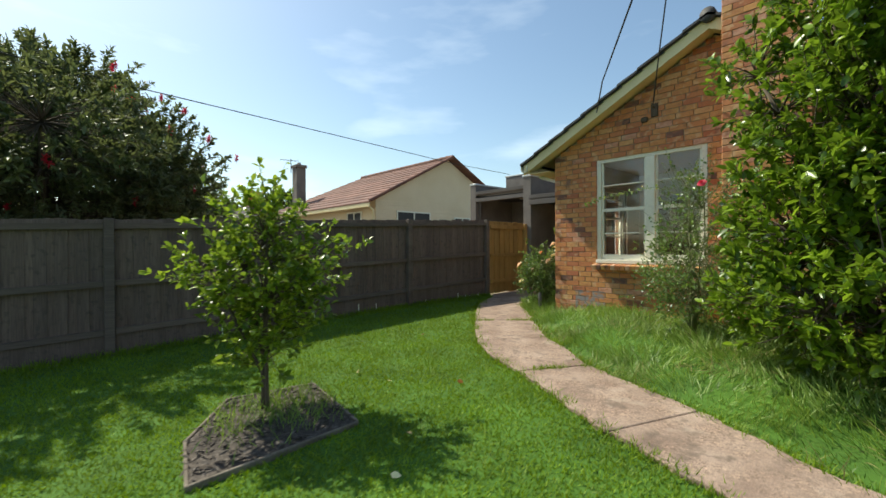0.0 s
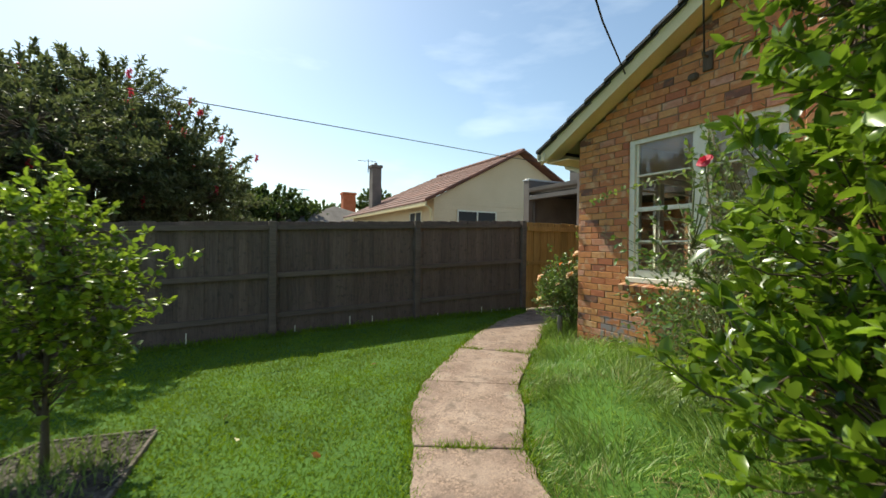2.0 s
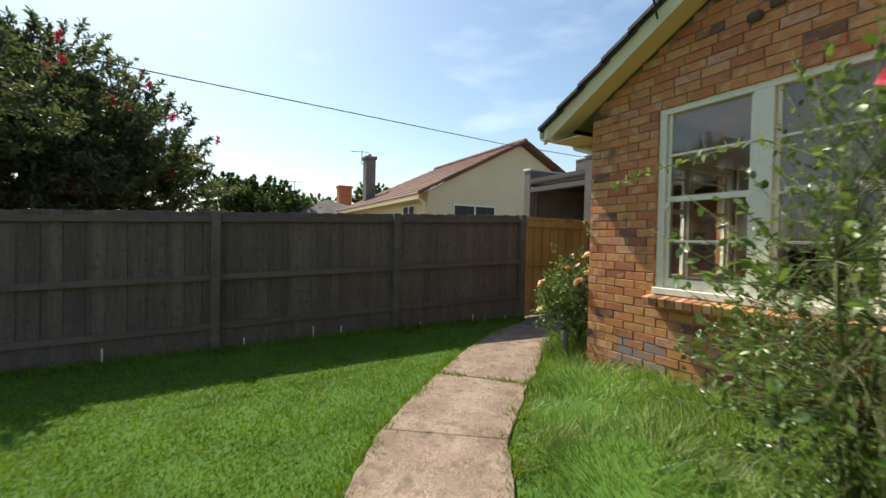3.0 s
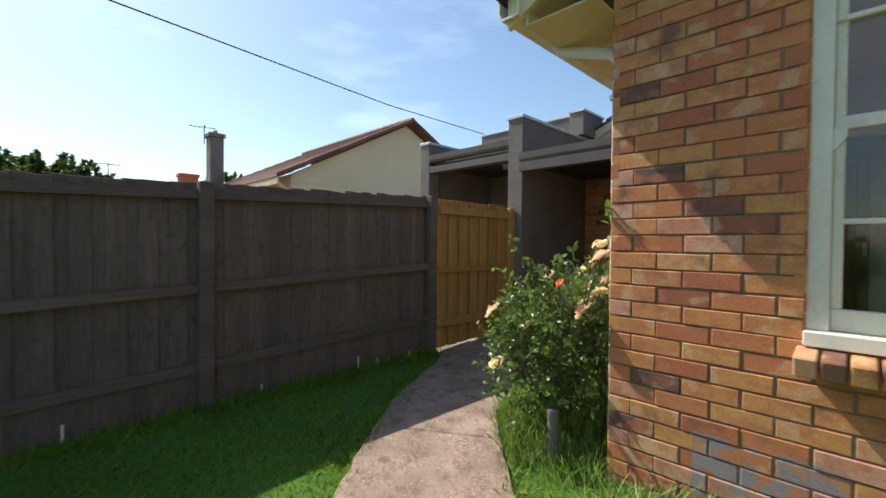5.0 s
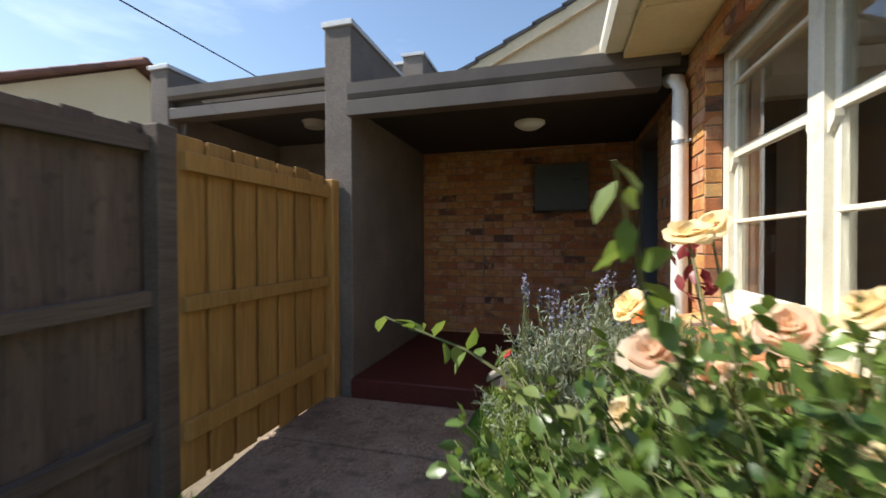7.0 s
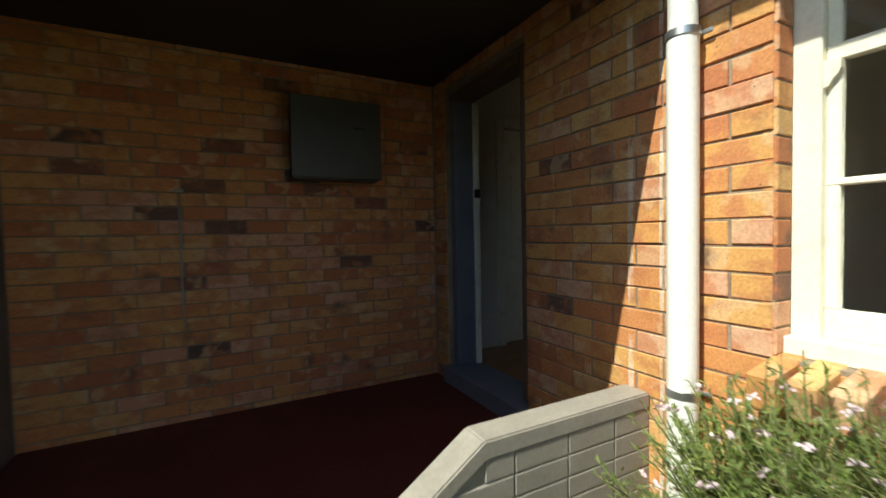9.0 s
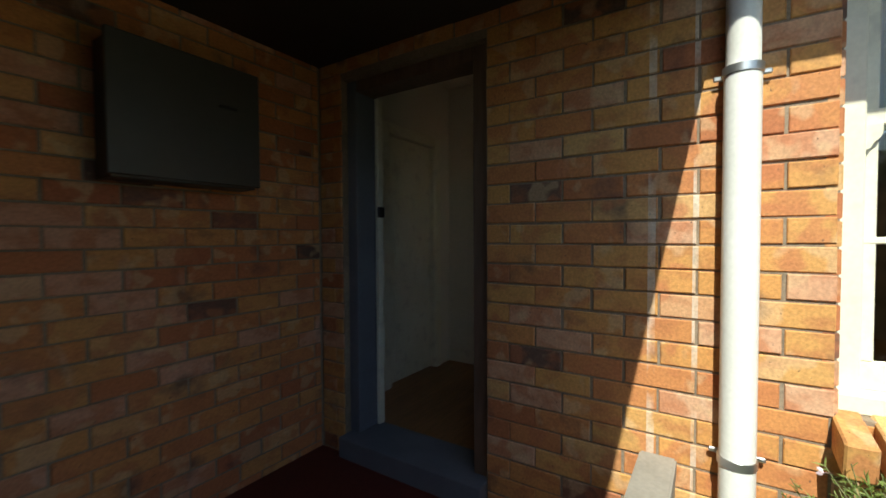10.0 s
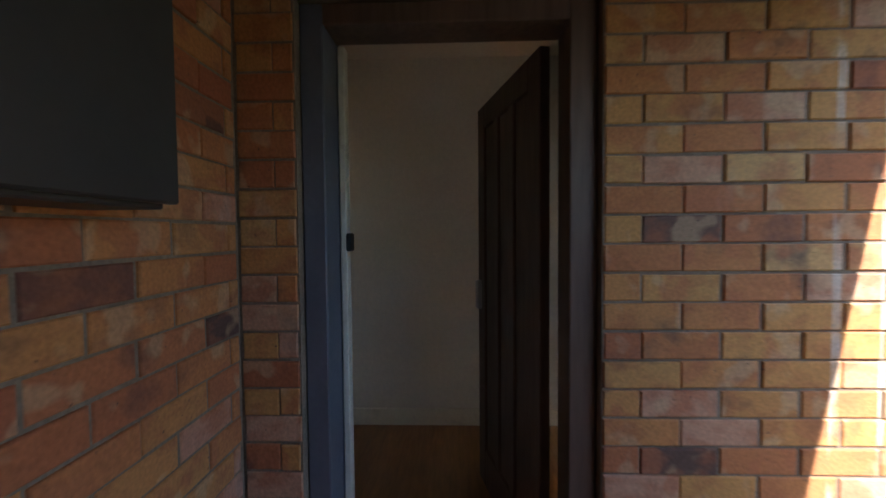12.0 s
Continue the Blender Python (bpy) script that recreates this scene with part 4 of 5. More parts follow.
def wire(pts, label, r=0.009):
    c = bpy.data.curves.new("cable", "CURVE")
    c.dimensions, c.bevel_depth, c.bevel_resolution = "3D", r, 2
    s = c.splines.new("POLY")
    s.points.add(len(pts) - 1)
    for p, q in zip(s.points, pts):
        p.co = (*q, 1)
    c.materials.append(BLACK)
    return tagged(new("cable", c), label, "cable", "overhead cables")


wire([(-5.3, 5.45, 3.88), (-5.3, 2.5, 3.90), (-4.74, -0.87, 3.86), (-3.9, -5.6, 3.78), (-2.8, -12, 3.8), (0, -30, 6)], "thin black service cable crossing above the fence")
wire([(0.95, -0.27, 3.42), (1.6, -1.4, 3.43), (3.3, -4.0, 3.35), (6.5, -9.0, 3.5), (18, -27, 6.5)], "black service cable fixed to the verge board")
wire([(1.76, -0.10, 3.38), (2.0, -0.55, 3.85), (2.25, -1.0, 4.36), (3.4, -3.2, 6.4), (4.6, -5.5, 8.5)], "black service cable fixed to the gable wall")
ins = empty("insulator", (1.75, 0, 3.3), "small rusty wall hook with cable insulators", "insulator")
under(block("plate", 1.70, -0.025, 3.22, 1.80, 0.004, 3.42, BARK), ins)
under(pipe("hook", [(1.75, -0.02, 3.36), (1.75, -0.10, 3.36), (1.75, -0.11, 3.40)], 0.014, BARK, sides=8), ins)
under(block("knob", 1.55, -0.05, 3.16, 1.66, 0.004, 3.24, BARK, bevel=0.02), ins)

# ---- plants ----
LEAFV = np.array([(0, 0, 0), (0.22, 0.35, 0.05), (-0.22, 0.35, 0.05), (0, 0.4, 0.0), (0.17, 0.72, 0.03), (-0.17, 0.72, 0.03), (0, 1, -0.10)], float)
LEAFF = np.array([(0, 1, 3), (0, 3, 2), (1, 4, 3), (3, 5, 2), (4, 6, 3), (3, 6, 5)])
NEEDLEV = np.array([(-0.06, 0, 0), (0.06, 0, 0), (0.07, 0.5, 0.04), (-0.07, 0.5, 0.04), (0, 1, -0.04)], float)
NEEDLEF = np.array([(0, 1, 2), (0, 2, 3), (3, 2, 4)])


def scatter(name, tmplv, tmplf, pos, dirs, size, m, parent=None, rng=None, label="", widths=None):
    """One mesh of many leaves: each starts at pos, points along dirs and is size long."""
    n = len(pos)
    d = dirs / (np.linalg.norm(dirs, axis=1, keepdims=True) + 1e-9)
    up = rng.normal(0, 0.6, (n, 3)) + (0, 0, 1.0)
    side = np.cross(d, up)
    side /= np.linalg.norm(side, axis=1, keepdims=True) + 1e-9
    nor = np.cross(side, d)
    w = size if widths is None else size * widths
    v = pos[:, None] + tmplv[None, :, 0:1] * side[:, None] * w[:, None, None] + tmplv[None, :, 1:2] * d[:, None] * size[:, None, None] + tmplv[None, :, 2:3] * nor[:, None] * size[:, None, None]
    k = len(tmplv)
    f = (np.arange(n)[:, None, None] * k + tmplf[None]).reshape(-1, 3)
    me = bpy.data.meshes.new(name)
    v = v.reshape(-1, 3)
    me.vertices.add(len(v))
    me.vertices.foreach_set("co", v.astype(np.float32).ravel())
    me.loops.add(f.size)
    me.loops.foreach_set("vertex_index", f.astype(np.int32).ravel())
    me.polygons.add(len(f))
    me.polygons.foreach_set("loop_start", np.arange(0, f.size, 3, dtype=np.int32))
    me.update(calc_edges=True)
    me.materials.append(m)
    ob = new(name, me)
    if parent is not None:
        under(ob, parent)
    if label:
        tagged(ob, label)
    return ob


def crown_points(rng, n, lobes):
    """Points in the lobes of a crown, denser towards their skins."""
    c = np.array([l[:3] for l in lobes])
    r = np.array([l[3:6] for l in lobes])
    vol = r.prod(1)
    idx = rng.choice(len(lobes), n, p=vol / vol.sum())
    d = rng.normal(0, 1, (n, 3))
    d /= np.linalg.norm(d, axis=1, keepdims=True)
    return c[idx] + d * r[idx] * (rng.uniform(0.15, 1.0, (n, 1)) ** 0.45), d


def plant(name, base, lobes, label, category, seed, twigs, per, leaf, leaf_m, bark_m, stem_r=0.02, stems=4, fork=0.4, tmpl="leaf", width=1.0, twig_len=0.35, droop=0.0, group="", spread=0.6):
    rng = np.random.default_rng(seed)
    ob = empty(name, base, label, category, group)
    v, f = [], []
    b = Vector(base)
    tips, outs = crown_points(rng, twigs, lobes)
    heads = [l[:3] for l in lobes]
    stem_pts = []
    for k in range(stems):
        h = Vector(heads[k % len(heads)]) + Vector(rng.uniform(-0.15, 0.15, 3).tolist())
        s = b + Vector((*rng.uniform(-1, 1, 2).tolist(), 0)) * stem_r * 1.2
        mid = s.lerp(h, fork) + Vector(rng.uniform(-0.08, 0.08, 3).tolist())
        mid.x, mid.y = s.x + (mid.x - s.x) * spread, s.y + (mid.y - s.y) * spread
        tube(v, f, [s - Vector((0, 0, 0.06)), s.lerp(mid, 0.5), mid, mid.lerp(h, 0.5), h], stem_r, stem_r * 0.35, 7)
        stem_pts += [mid, mid.lerp(h, 0.4), mid.lerp(h, 0.75), h]
    sp = np.array([tuple(p) for p in stem_pts])
    pos, dr = [], []
    for tip, out in zip(tips, outs):
        j = int(np.argmin(np.linalg.norm(sp - tip, axis=1) + rng.uniform(0, 0.3, len(sp))))
        a = sp[j]
        d = tip - a
        L = np.linalg.norm(d) + 1e-6
        grow = d / L * 0.6 + out * 0.5 + np.array((0, 0, 0.45 - droop))
        end = tip + grow / np.linalg.norm(grow) * twig_len * rng.uniform(0.5, 1.1)
        mid = a + d * 0.55 + (0, 0, 0.05)
        tube(v, f, [a, mid, tip, end], min(max(0.003, stem_r * 0.22), 0.008), 0.0015, 4)
        s = rng.uniform(0, 1, per) ** 0.8
        p = tip + (end - tip) * s[:, None] * 1.0 + (mid - tip) * (np.where(rng.uniform(size=per) < 0.34, rng.uniform(0, 0.75, per), 0))[:, None]
        pos.append(p)
        dv = (end - tip) / (np.linalg.norm(end - tip) + 1e-6)
        dr.append(rng.normal(0, 0.75, (per, 3)) + dv * 0.7 + (0, 0, -droop))
    under(mesh_part("branchwork", v, f, bark_m, None, "", True), ob)
    pos, dr = np.concatenate(pos), np.concatenate(dr)
    size = leaf * rng.uniform(0.55, 1.15, len(pos))
    tv, tf = (LEAFV, LEAFF) if tmpl == "leaf" else (NEEDLEV, NEEDLEF)
    scatter("foliage", tv, tf, pos, dr, size, leaf_m, ob, rng, "", np.full(len(pos), width))
    return ob, rng


def gz(x, y):
    return float(ground_z(x, y))


# broad-leaved shrub beside the path
plant("shrub", (4.25, -2.0, gz(4.25, -2.0)), [(4.2, -1.9, 1.0, 1.05, 1.0, 0.95), (4.25, -1.95, 2.2, 1.0, 1.05, 0.95), (4.75, -1.8, 3.2, 0.85, 0.95, 0.9),
      (3.68, -2.3, 1.35, 0.5, 0.5, 0.6), (3.5, -2.1, 2.75, 0.42, 0.5, 0.5), (3.75, -2.55, 0.75, 0.55, 0.5, 0.42), (5.0, -1.7, 1.9, 0.9, 0.9, 1.3), (3.85, -1.9, 3.45, 0.35, 0.4, 0.4), (4.3, -2.6, 1.0, 0.7, 0.4, 0.7), (4.3, -2.1, 3.2, 0.7, 0.6, 0.8), (4.7, -1.8, 1.9, 0.8, 0.8, 1.7)],
      "tall glossy broad-leaved green shrub beside the path", "shrub", 11, 2300, 21, 0.100, L_BUSH, BARK, 0.045, 9, 0.45, "leaf", 1.05, 0.28)
# tangled climbing rose under and beside the front window
ob, rg = plant("rose_bush", (2.55, -0.95, gz(2.55, -0.95)), [(2.55, -0.80, 0.70, 0.52, 0.48, 0.42), (2.7, -1.2, 0.85, 0.65, 0.6, 0.55), (2.75, -0.9, 1.6, 0.5, 0.5, 0.7), (2.9, -1.9, 1.3, 0.35, 0.35, 0.6), (2.05, -0.5, 0.85, 0.22, 0.2, 0.25),
      (2.3, -0.6, 1.7, 0.25, 0.25, 0.6), (2.78, -1.10, 0.58, 0.58, 0.50, 0.42)],
      "straggly climbing rose with dark leaves under the window", "rose bush", 12, 620, 12, 0.046, L_ROSE, CANE, 0.014, 12, 0.5, "leaf", 1.2, 0.32)


def rose(name, at, r, m, parent, seed):
    """A double rose: cups of broad overlapping petals, the outer ones rolled back."""
    rng = np.random.default_rng(seed)
    v, f = [], []
    face = Vector((rng.normal(-0.6, 0.3), rng.normal(-0.4, 0.3), 0.9))
    tilt = face.to_track_quat("Z", "Y").to_matrix()
    r = r * 0.92
    for ring, (count, rad, tall, roll) in enumerate(((2, 0.22, 0.95, 0.0), (3, 0.46, 0.95, 0.12), (4, 0.80, 0.84, 0.34), (5, 1.08, 0.62, 0.5), (5, 1.24, 0.36, 0.4))):
        for k in range(count):
            w = 2 * math.pi * (k + 0.5 * ring + rng.uniform(-0.3, 0.3)) / count
            base = len(v)
            half = rng.uniform(0.62, 0.95) * 2 * math.pi / count
            hgt, ra = tall * rng.uniform(0.72, 1.15), rad * rng.uniform(0.82, 1.18)
            curl = roll * rng.uniform(0.3, 1.5)
            ph, ph2 = rng.uniform(0, 6), rng.uniform(0, 6)
            for i in range(6):
                q = i / 5
                for j in (-1, -0.6, -0.2, 0.2, 0.6, 1):
                    out = max(0.0, q - 0.5) / 0.5
                    rr = ra * (1 - (1 - q) ** 2.4) * (1 - 0.06 * j * j) + curl * 0.6 * out * (1 - 0.4 * j * j) + 0.07 * math.sin(5 * j + ph2) * q * q
                    z = hgt * q ** 1.25 * (1 - 0.28 * j * j * q) - curl * 0.7 * out * out + 0.12 * math.sin(4 * j + ph) * q * q
                    an = w + j * half * (0.5 + 0.5 * math.sin(math.pi * min(1, 0.12 + 0.55 * q)))
                    v.append(Vector(at) + tilt @ Vector((math.cos(an) * rr, math.sin(an) * rr, z - 0.4)) * r)
            for i in range(5):
                for j in range(5):
                    c = base + i * 6 + j
                    f.append((c, c + 1, c + 7, c + 6))
    o = mesh_part(name, v, f, m, None, "", True)
    under(o, parent)
    return o


rose("flower", (2.98, -2.2, 1.85), 0.03, P_RED, ob, 3)
under(pipe("stem", [(2.95, -2.0, 1.3), (2.99, -2.15, 1.6), (2.98, -2.2, 1.84)], 0.004, CANE, sides=5), ob)
# one long cane arching out before the panes
vv, ff = [], []
cane = [(2.54, -1.09, 1.80), (2.14, -1.01, 2.01), (1.74, -0.97, 1.98), (1.34, -0.98, 1.91), (1.14, -1.01, 1.85)]
tube(vv, ff, cane, 0.005, 0.002, 5)
under(mesh_part("cane", vv, ff, CANE), ob)
cp_, cd_ = [], []
for a, b in zip(cane, cane[1:]):
    for s in np.linspace(0, 1, 14):
        cp_.append(np.array(a) + (np.array(b) - np.array(a)) * s)
        cd_.append(rg.normal(0, 0.8, 3) + (-0.4, -0.2, 0.1))
scatter("foliage", LEAFV, LEAFF, np.array(cp_), np.array(cd_), np.full(len(cp_), 0.055), L_DAISY, ob, rg, "", np.full(len(cp_), 1.2))

# peach rose bush at the house corner
ob, rg = plant("rose_bush", (-0.5, 0.4, gz(-0.5, 0.4)), [(-0.5, 0.35, 0.72, 0.42, 0.42, 0.40), (-0.40, 0.70, 0.66, 0.36, 0.36, 0.36), (-0.55, 0.15, 0.45, 0.32, 0.28, 0.3), (-0.3, 0.2, 0.95, 0.22, 0.2, 0.3),
      (-0.78, 0.55, 0.62, 0.24, 0.28, 0.3), (-0.22, 0.75, 0.86, 0.16, 0.25, 0.20), (-0.76, 0.22, 0.58, 0.15, 0.18, 0.22), (-0.58, 0.32, 0.42, 0.24, 0.26, 0.24)],
      "peach rose bush in full bloom at the brick corner", "rose bush", 21, 500, 12, 0.049, L_ROSE, CANE, 0.012, 9, 0.45, "leaf", 1.3, 0.2)
for k, (p, r, m) in enumerate((((-0.86, 0.05, 0.89), 0.052, P_PEACH), ((-0.15, -0.02, 0.98), 0.048, P_PEACH), ((-0.73, -0.07, 0.57), 0.045, P_CREAM), ((-0.09, 0.06, 1.29), 0.05, P_PEACH),
                              ((-0.50, 0.95, 1.36), 0.052, P_CREAM), ((-0.26, -0.08, 1.13), 0.026, P_ORANGE), ((-0.35, 0.50, 1.22), 0.043, P_CREAM), ((-0.65, 0.98, 1.14), 0.048, P_CREAM),
                              ((-0.13, 0.46, 1.39), 0.05, P_CREAM), ((-0.63, 0.84, 1.13), 0.026, P_ORANGE), ((-0.68, 0.51, 1.12), 0.05, P_PEACH), ((-0.71, 0.65, 0.94), 0.034, P_CREAM), ((-1.04, 1.23, 0.90), 0.016, P_RED), ((-0.30, 0.85, 1.12), 0.06, P_PEACH), ((-0.2, 0.55, 0.95), 0.055, P_PEACH),
                              ((-0.22, 1.15, 1.05), 0.05, P_CREAM), ((-0.96, 0.13, 0.83), 0.018, P_ORANGE), ((-0.34, 0.42, 0.98), 0.05, P_CREAM), ((-0.16, 0.30, 1.13), 0.045, P_PEACH), ((-0.52, 0.72, 1.02), 0.045, P_PEACH),
                              ((-0.72, 0.30, 0.78), 0.036, P_PEACH), ((-0.24, 0.62, 1.20), 0.022, P_ORANGE), ((-0.42, 1.02, 1.38), 0.04, P_CREAM), ((-0.10, 0.10, 1.08), 0.04, P_CREAM))):
    rose("flower", p, r, m, ob, 40 + k)
    q = Vector(p)
    b = Vector((-0.45, 0.4, 0.6))
    under(pipe("stem", [q.lerp(b, 0.6), q.lerp(b, 0.3) - Vector((0, 0, 0.06)), q - Vector((0, 0, 0.01))], 0.004, CANE, sides=5), ob)
for k, sh in enumerate(([(-0.6, 0.35, 1.0), (-0.74, 0.24, 1.25), (-0.79, 0.16, 1.42)], [(-0.8, 0.5, 0.95), (-1.05, 0.55, 1.08), (-1.27, 0.59, 1.14)], [(-0.12, 0.3, 1.2), (-0.05, 0.12, 1.45), (0.0, -0.05, 1.55)])):
    vv, ff = [], []
    tube(vv, ff, sh, 0.005, 0.002, 5)
    under(mesh_part("shoot", vv, ff, CANE), ob)
    cp_, cd_ = [], []
    for a, b in zip(sh, sh[1:]):
        for s in np.linspace(0, 1, 9):
            cp_.append(np.array(a) + (np.array(b) - np.array(a)) * s)
            cd_.append(rg.normal(0, 0.8, 3))
    scatter("foliage", LEAFV, LEAFF, np.array(cp_), np.array(cd_), np.full(len(cp_), 0.06), L_DAISY, ob, rg, "", np.full(len(cp_), 1.2))
P_NEW = leafy("burgundy_leaf", (0.16, 0.02, 0.03), (0.28, 0.05, 0.05), 0.4, 0.3, (0.5, 0.05, 0.08))
cp_ = np.array([(-0.42, 1.1, 1.12)]) + np.outer(np.linspace(0, 1, 22), (-0.04, 0.02, 0.22)) + rg.normal(0, 0.025, (22, 3))
scatter("young_leaves", LEAFV, LEAFF, cp_, rg.normal(0, 0.6, (22, 3)) + (0, 0, 0.5), np.full(22, 0.06), P_NEW, ob, rg, "burgundy young leaves", np.full(22, 1.1))
under(pipe("shoot", [(-0.4, 0.9, 0.7), (-0.42, 1.1, 1.12), (-0.46, 1.12, 1.34)], 0.004, CANE, sides=5), ob)
wst = pipe("garden_stake", [(-0.32, -0.02, 0.05), (-0.32, -0.02, 0.36)], 0.035, RENDER, sides=10)
tagged(wst, "short grey plastic garden peg in the bed", "garden peg")

# lavender and a fine-leaved daisy bush in the side bed
ob, rg = plant("lavender", (-0.74, 1.38, gz(-0.74, 1.38)), [(-0.74, 1.40, 0.62, 0.34, 0.36, 0.40), (-0.52, 1.75, 0.62, 0.28, 0.28, 0.38), (-0.88, 1.22, 0.60, 0.15, 0.20, 0.34)], "grey-green lavender bush with purple flower spikes", "lavender", 31, 680, 22, 0.040, L_LAV, CANE, 0.008, 9, 0.4, "needle", 1.0, 0.16)
pos = np.array([(-0.76, 1.35, 1.0)]) + rg.uniform(-1, 1, (34, 3)) * (0.24, 0.3, 0.09)
vv, ff = [], []
for p in pos:
    tube(vv, ff, [p - (0, 0, 0.25), p - (0, 0, 0.1), p + (0.01, 0, 0.1)], 0.0025, 0.0018, 4)
tagged(under(mesh_part("flower_stem", vv, ff, CANE), ob), "", "", "", "stuff")
sp_, sd_ = [], []
for p in pos:
    for s in range(16):
        sp_.append(p + (0.006, 0, 0.06 + s * 0.0045))
        sd_.append(rg.normal(0, 1, 3) + (0, 0, 0.5))
tagged(scatter("flower_spike", LEAFV, LEAFF, np.array(sp_), np.array(sd_), np.full(len(sp_), 0.015), P_LAV, ob, rg, "purple flower spikes", np.full(len(sp_), 1.5)), "", "", "", "stuff")
ob, rg = plant("daisy_bush", (-0.38, 2.35, gz(-0.38, 2.35)), [(-0.4, 2.24, 0.52, 0.33, 0.33, 0.36), (-0.28, 2.42, 0.46, 0.20, 0.16, 0.30), (-0.28, 1.98, 0.50, 0.24, 0.36, 0.34), (-0.3, 1.65, 0.5, 0.25, 0.4, 0.36)], "fine-leaved green bush dotted with pale pink flowers", "flowering bush", 32, 1300, 32, 0.027, L_DAISY, CANE, 0.008, 9, 0.4, "needle", 1.15, 0.17)
fp, fd = crown_points(rg, 240, [(-0.4, 2.24, 0.56, 0.42, 0.42, 0.44), (-0.28, 1.9, 0.57, 0.34, 0.54, 0.42)])
fp, fd = np.repeat(fp, 6, 0), rg.normal(0, 1, (1440, 3)) * (1, 1, 0.4)
tagged(scatter("flower", LEAFV, LEAFF, fp, fd, np.full(1440, 0.018), P_PINK, ob, rg, "tiny pale pink daisies", np.full(1440, 1.6)), "", "", "", "stuff")

ob, rg = plant("daisy_bush", (-0.94, 1.12, gz(-0.94, 1.12)), [(-0.94, 1.10, 0.40, 0.11, 0.20, 0.30), (-0.98, 1.32, 0.56, 0.10, 0.14, 0.28)], "narrow fine-leaved green bush at the path edge", "flowering bush", 33, 420, 24, 0.034, L_DAISY, CANE, 0.007, 6, 0.4, "needle", 1.2, 0.10)

# young fruit tree in its timber-edged bed
plant("tree", (0.66, -5.47, gz(0.66, -5.47)), [(0.62, -5.47, 0.92, 0.42, 0.46, 0.34), (0.62, -5.45, 1.28, 0.30, 0.33, 0.32), (0.64, -5.46, 1.60, 0.12, 0.13, 0.22), (0.46, -5.76, 1.02, 0.22, 0.22, 0.28), (0.80, -5.16, 0.98, 0.22, 0.20, 0.30),
      (0.62, -5.45, 0.56, 0.30, 0.33, 0.24), (0.40, -6.00, 1.05, 0.12, 0.12, 0.16), (0.94, -4.84, 1.10, 0.10, 0.10, 0.16), (0.68, -5.42, 0.38, 0.24, 0.26, 0.20), (0.62, -5.5, 1.45, 0.16, 0.18, 0.25), (0.50, -5.75, 1.42, 0.10, 0.11, 0.20), (0.78, -5.2, 1.45, 0.10, 0.10, 0.18)],
      "young fruit tree with glossy leaves in a mulched bed", "tree", 41, 380, 15, 0.070, L_SAP, BARK, 0.020, 4, 0.30, "leaf", 1.2, 0.24, spread=0.10)
bed = empty("garden_bed", (0.75, -5.5, gz(0.75, -5.5)), "square mulched tree bed with grey timber edging", "garden bed")
BC = [(1.46, -6.20), (1.42, -5.05), (0.36, -4.90), (0.16, -5.62), (0.80, -6.08)]
v = [(x, y, gz(x, y) + 0.012) for x, y in BC] + [(0.7, -5.5, gz(0.7, -5.5) + 0.035)]
under(mesh_part("mulch", v, [(k, (k + 1) % 5, 5) for k in range(5)], MULCH), bed)
for a, b in zip(BC, BC[1:] + BC[:1]):
    va, vb = Vector((*a, gz(*a) + 0.020)), Vector((*b, gz(*b) + 0.014))
    L = (vb - va).length
    o = block("edging_board", 0, -0.012, -0.06, L, 0.012, 0.012, EDGING, bevel=0.005)
    o.parent = bed
    o.matrix_parent_inverse = Matrix.Translation(bed.location).inverted()
    o.matrix_basis = Matrix.Translation(va) @ (vb - va).to_track_quat("X", "Z").to_matrix().to_4x4()
rg = np.random.default_rng(55)
n = 1500
pp = np.stack([rg.uniform(0.0, 1.4, n), rg.uniform(-6.2, -4.9, n)], 1)
pp = pp[inside(pp[:, 0], pp[:, 1], np.array(BC))]
tagged(scatter("mulch_chip", NEEDLEV, NEEDLEF, np.column_stack([pp, ground_z(pp[:, 0], pp[:, 1]) + 0.03]), rg.normal(0, 1, (len(pp), 3)) * (1, 1, 0.15), rg.uniform(0.03, 0.09, len(pp)), MULCH, bed, rg, "", np.full(len(pp), 1.3)), "", "", "", "stuff")

# bottlebrush tree beyond the fence, and woods far off
ob, rg = plant("tree", (-6.9, -6.9, -0.2), [(-6.8, -6.9, 2.6, 2.5, 2.5, 1.6), (-6.6, -7.6, 3.7, 1.6, 1.7, 1.2), (-6.6, -5.6, 2.9, 1.5, 1.6, 1.3), (-7.0, -4.8, 2.3, 1.2, 1.1, 1.1), (-6.3, -8.8, 2.9, 1.5, 1.5, 1.4), (-6.7, -6.5, 4.3, 1.1, 1.3, 0.7), (-5.4, -6.8, 2.4, 1.2, 1.6, 1.1), (-3.7, -7.0, 2.85, 1.0, 1.5, 0.95), (-3.4, -8.6, 3.2, 1.2, 1.4, 1.1), (-4.4, -8.2, 2.2, 1.2, 1.6, 1.2)],
      "dense dark bottlebrush tree with scattered red flowers", "tree", 51, 2900, 46, 0.13, L_TREE, BARK, 0.10, 12, 0.35, "leaf", 0.75, 0.42)
fp, fd = crown_points(rg, 60, [(-6.4, -6.9, 2.9, 2.8, 2.9, 2.1), (-6.2, -5.4, 2.9, 1.9, 1.9, 1.5), (-5.0, -7.2, 2.9, 1.7, 1.9, 1.5)])
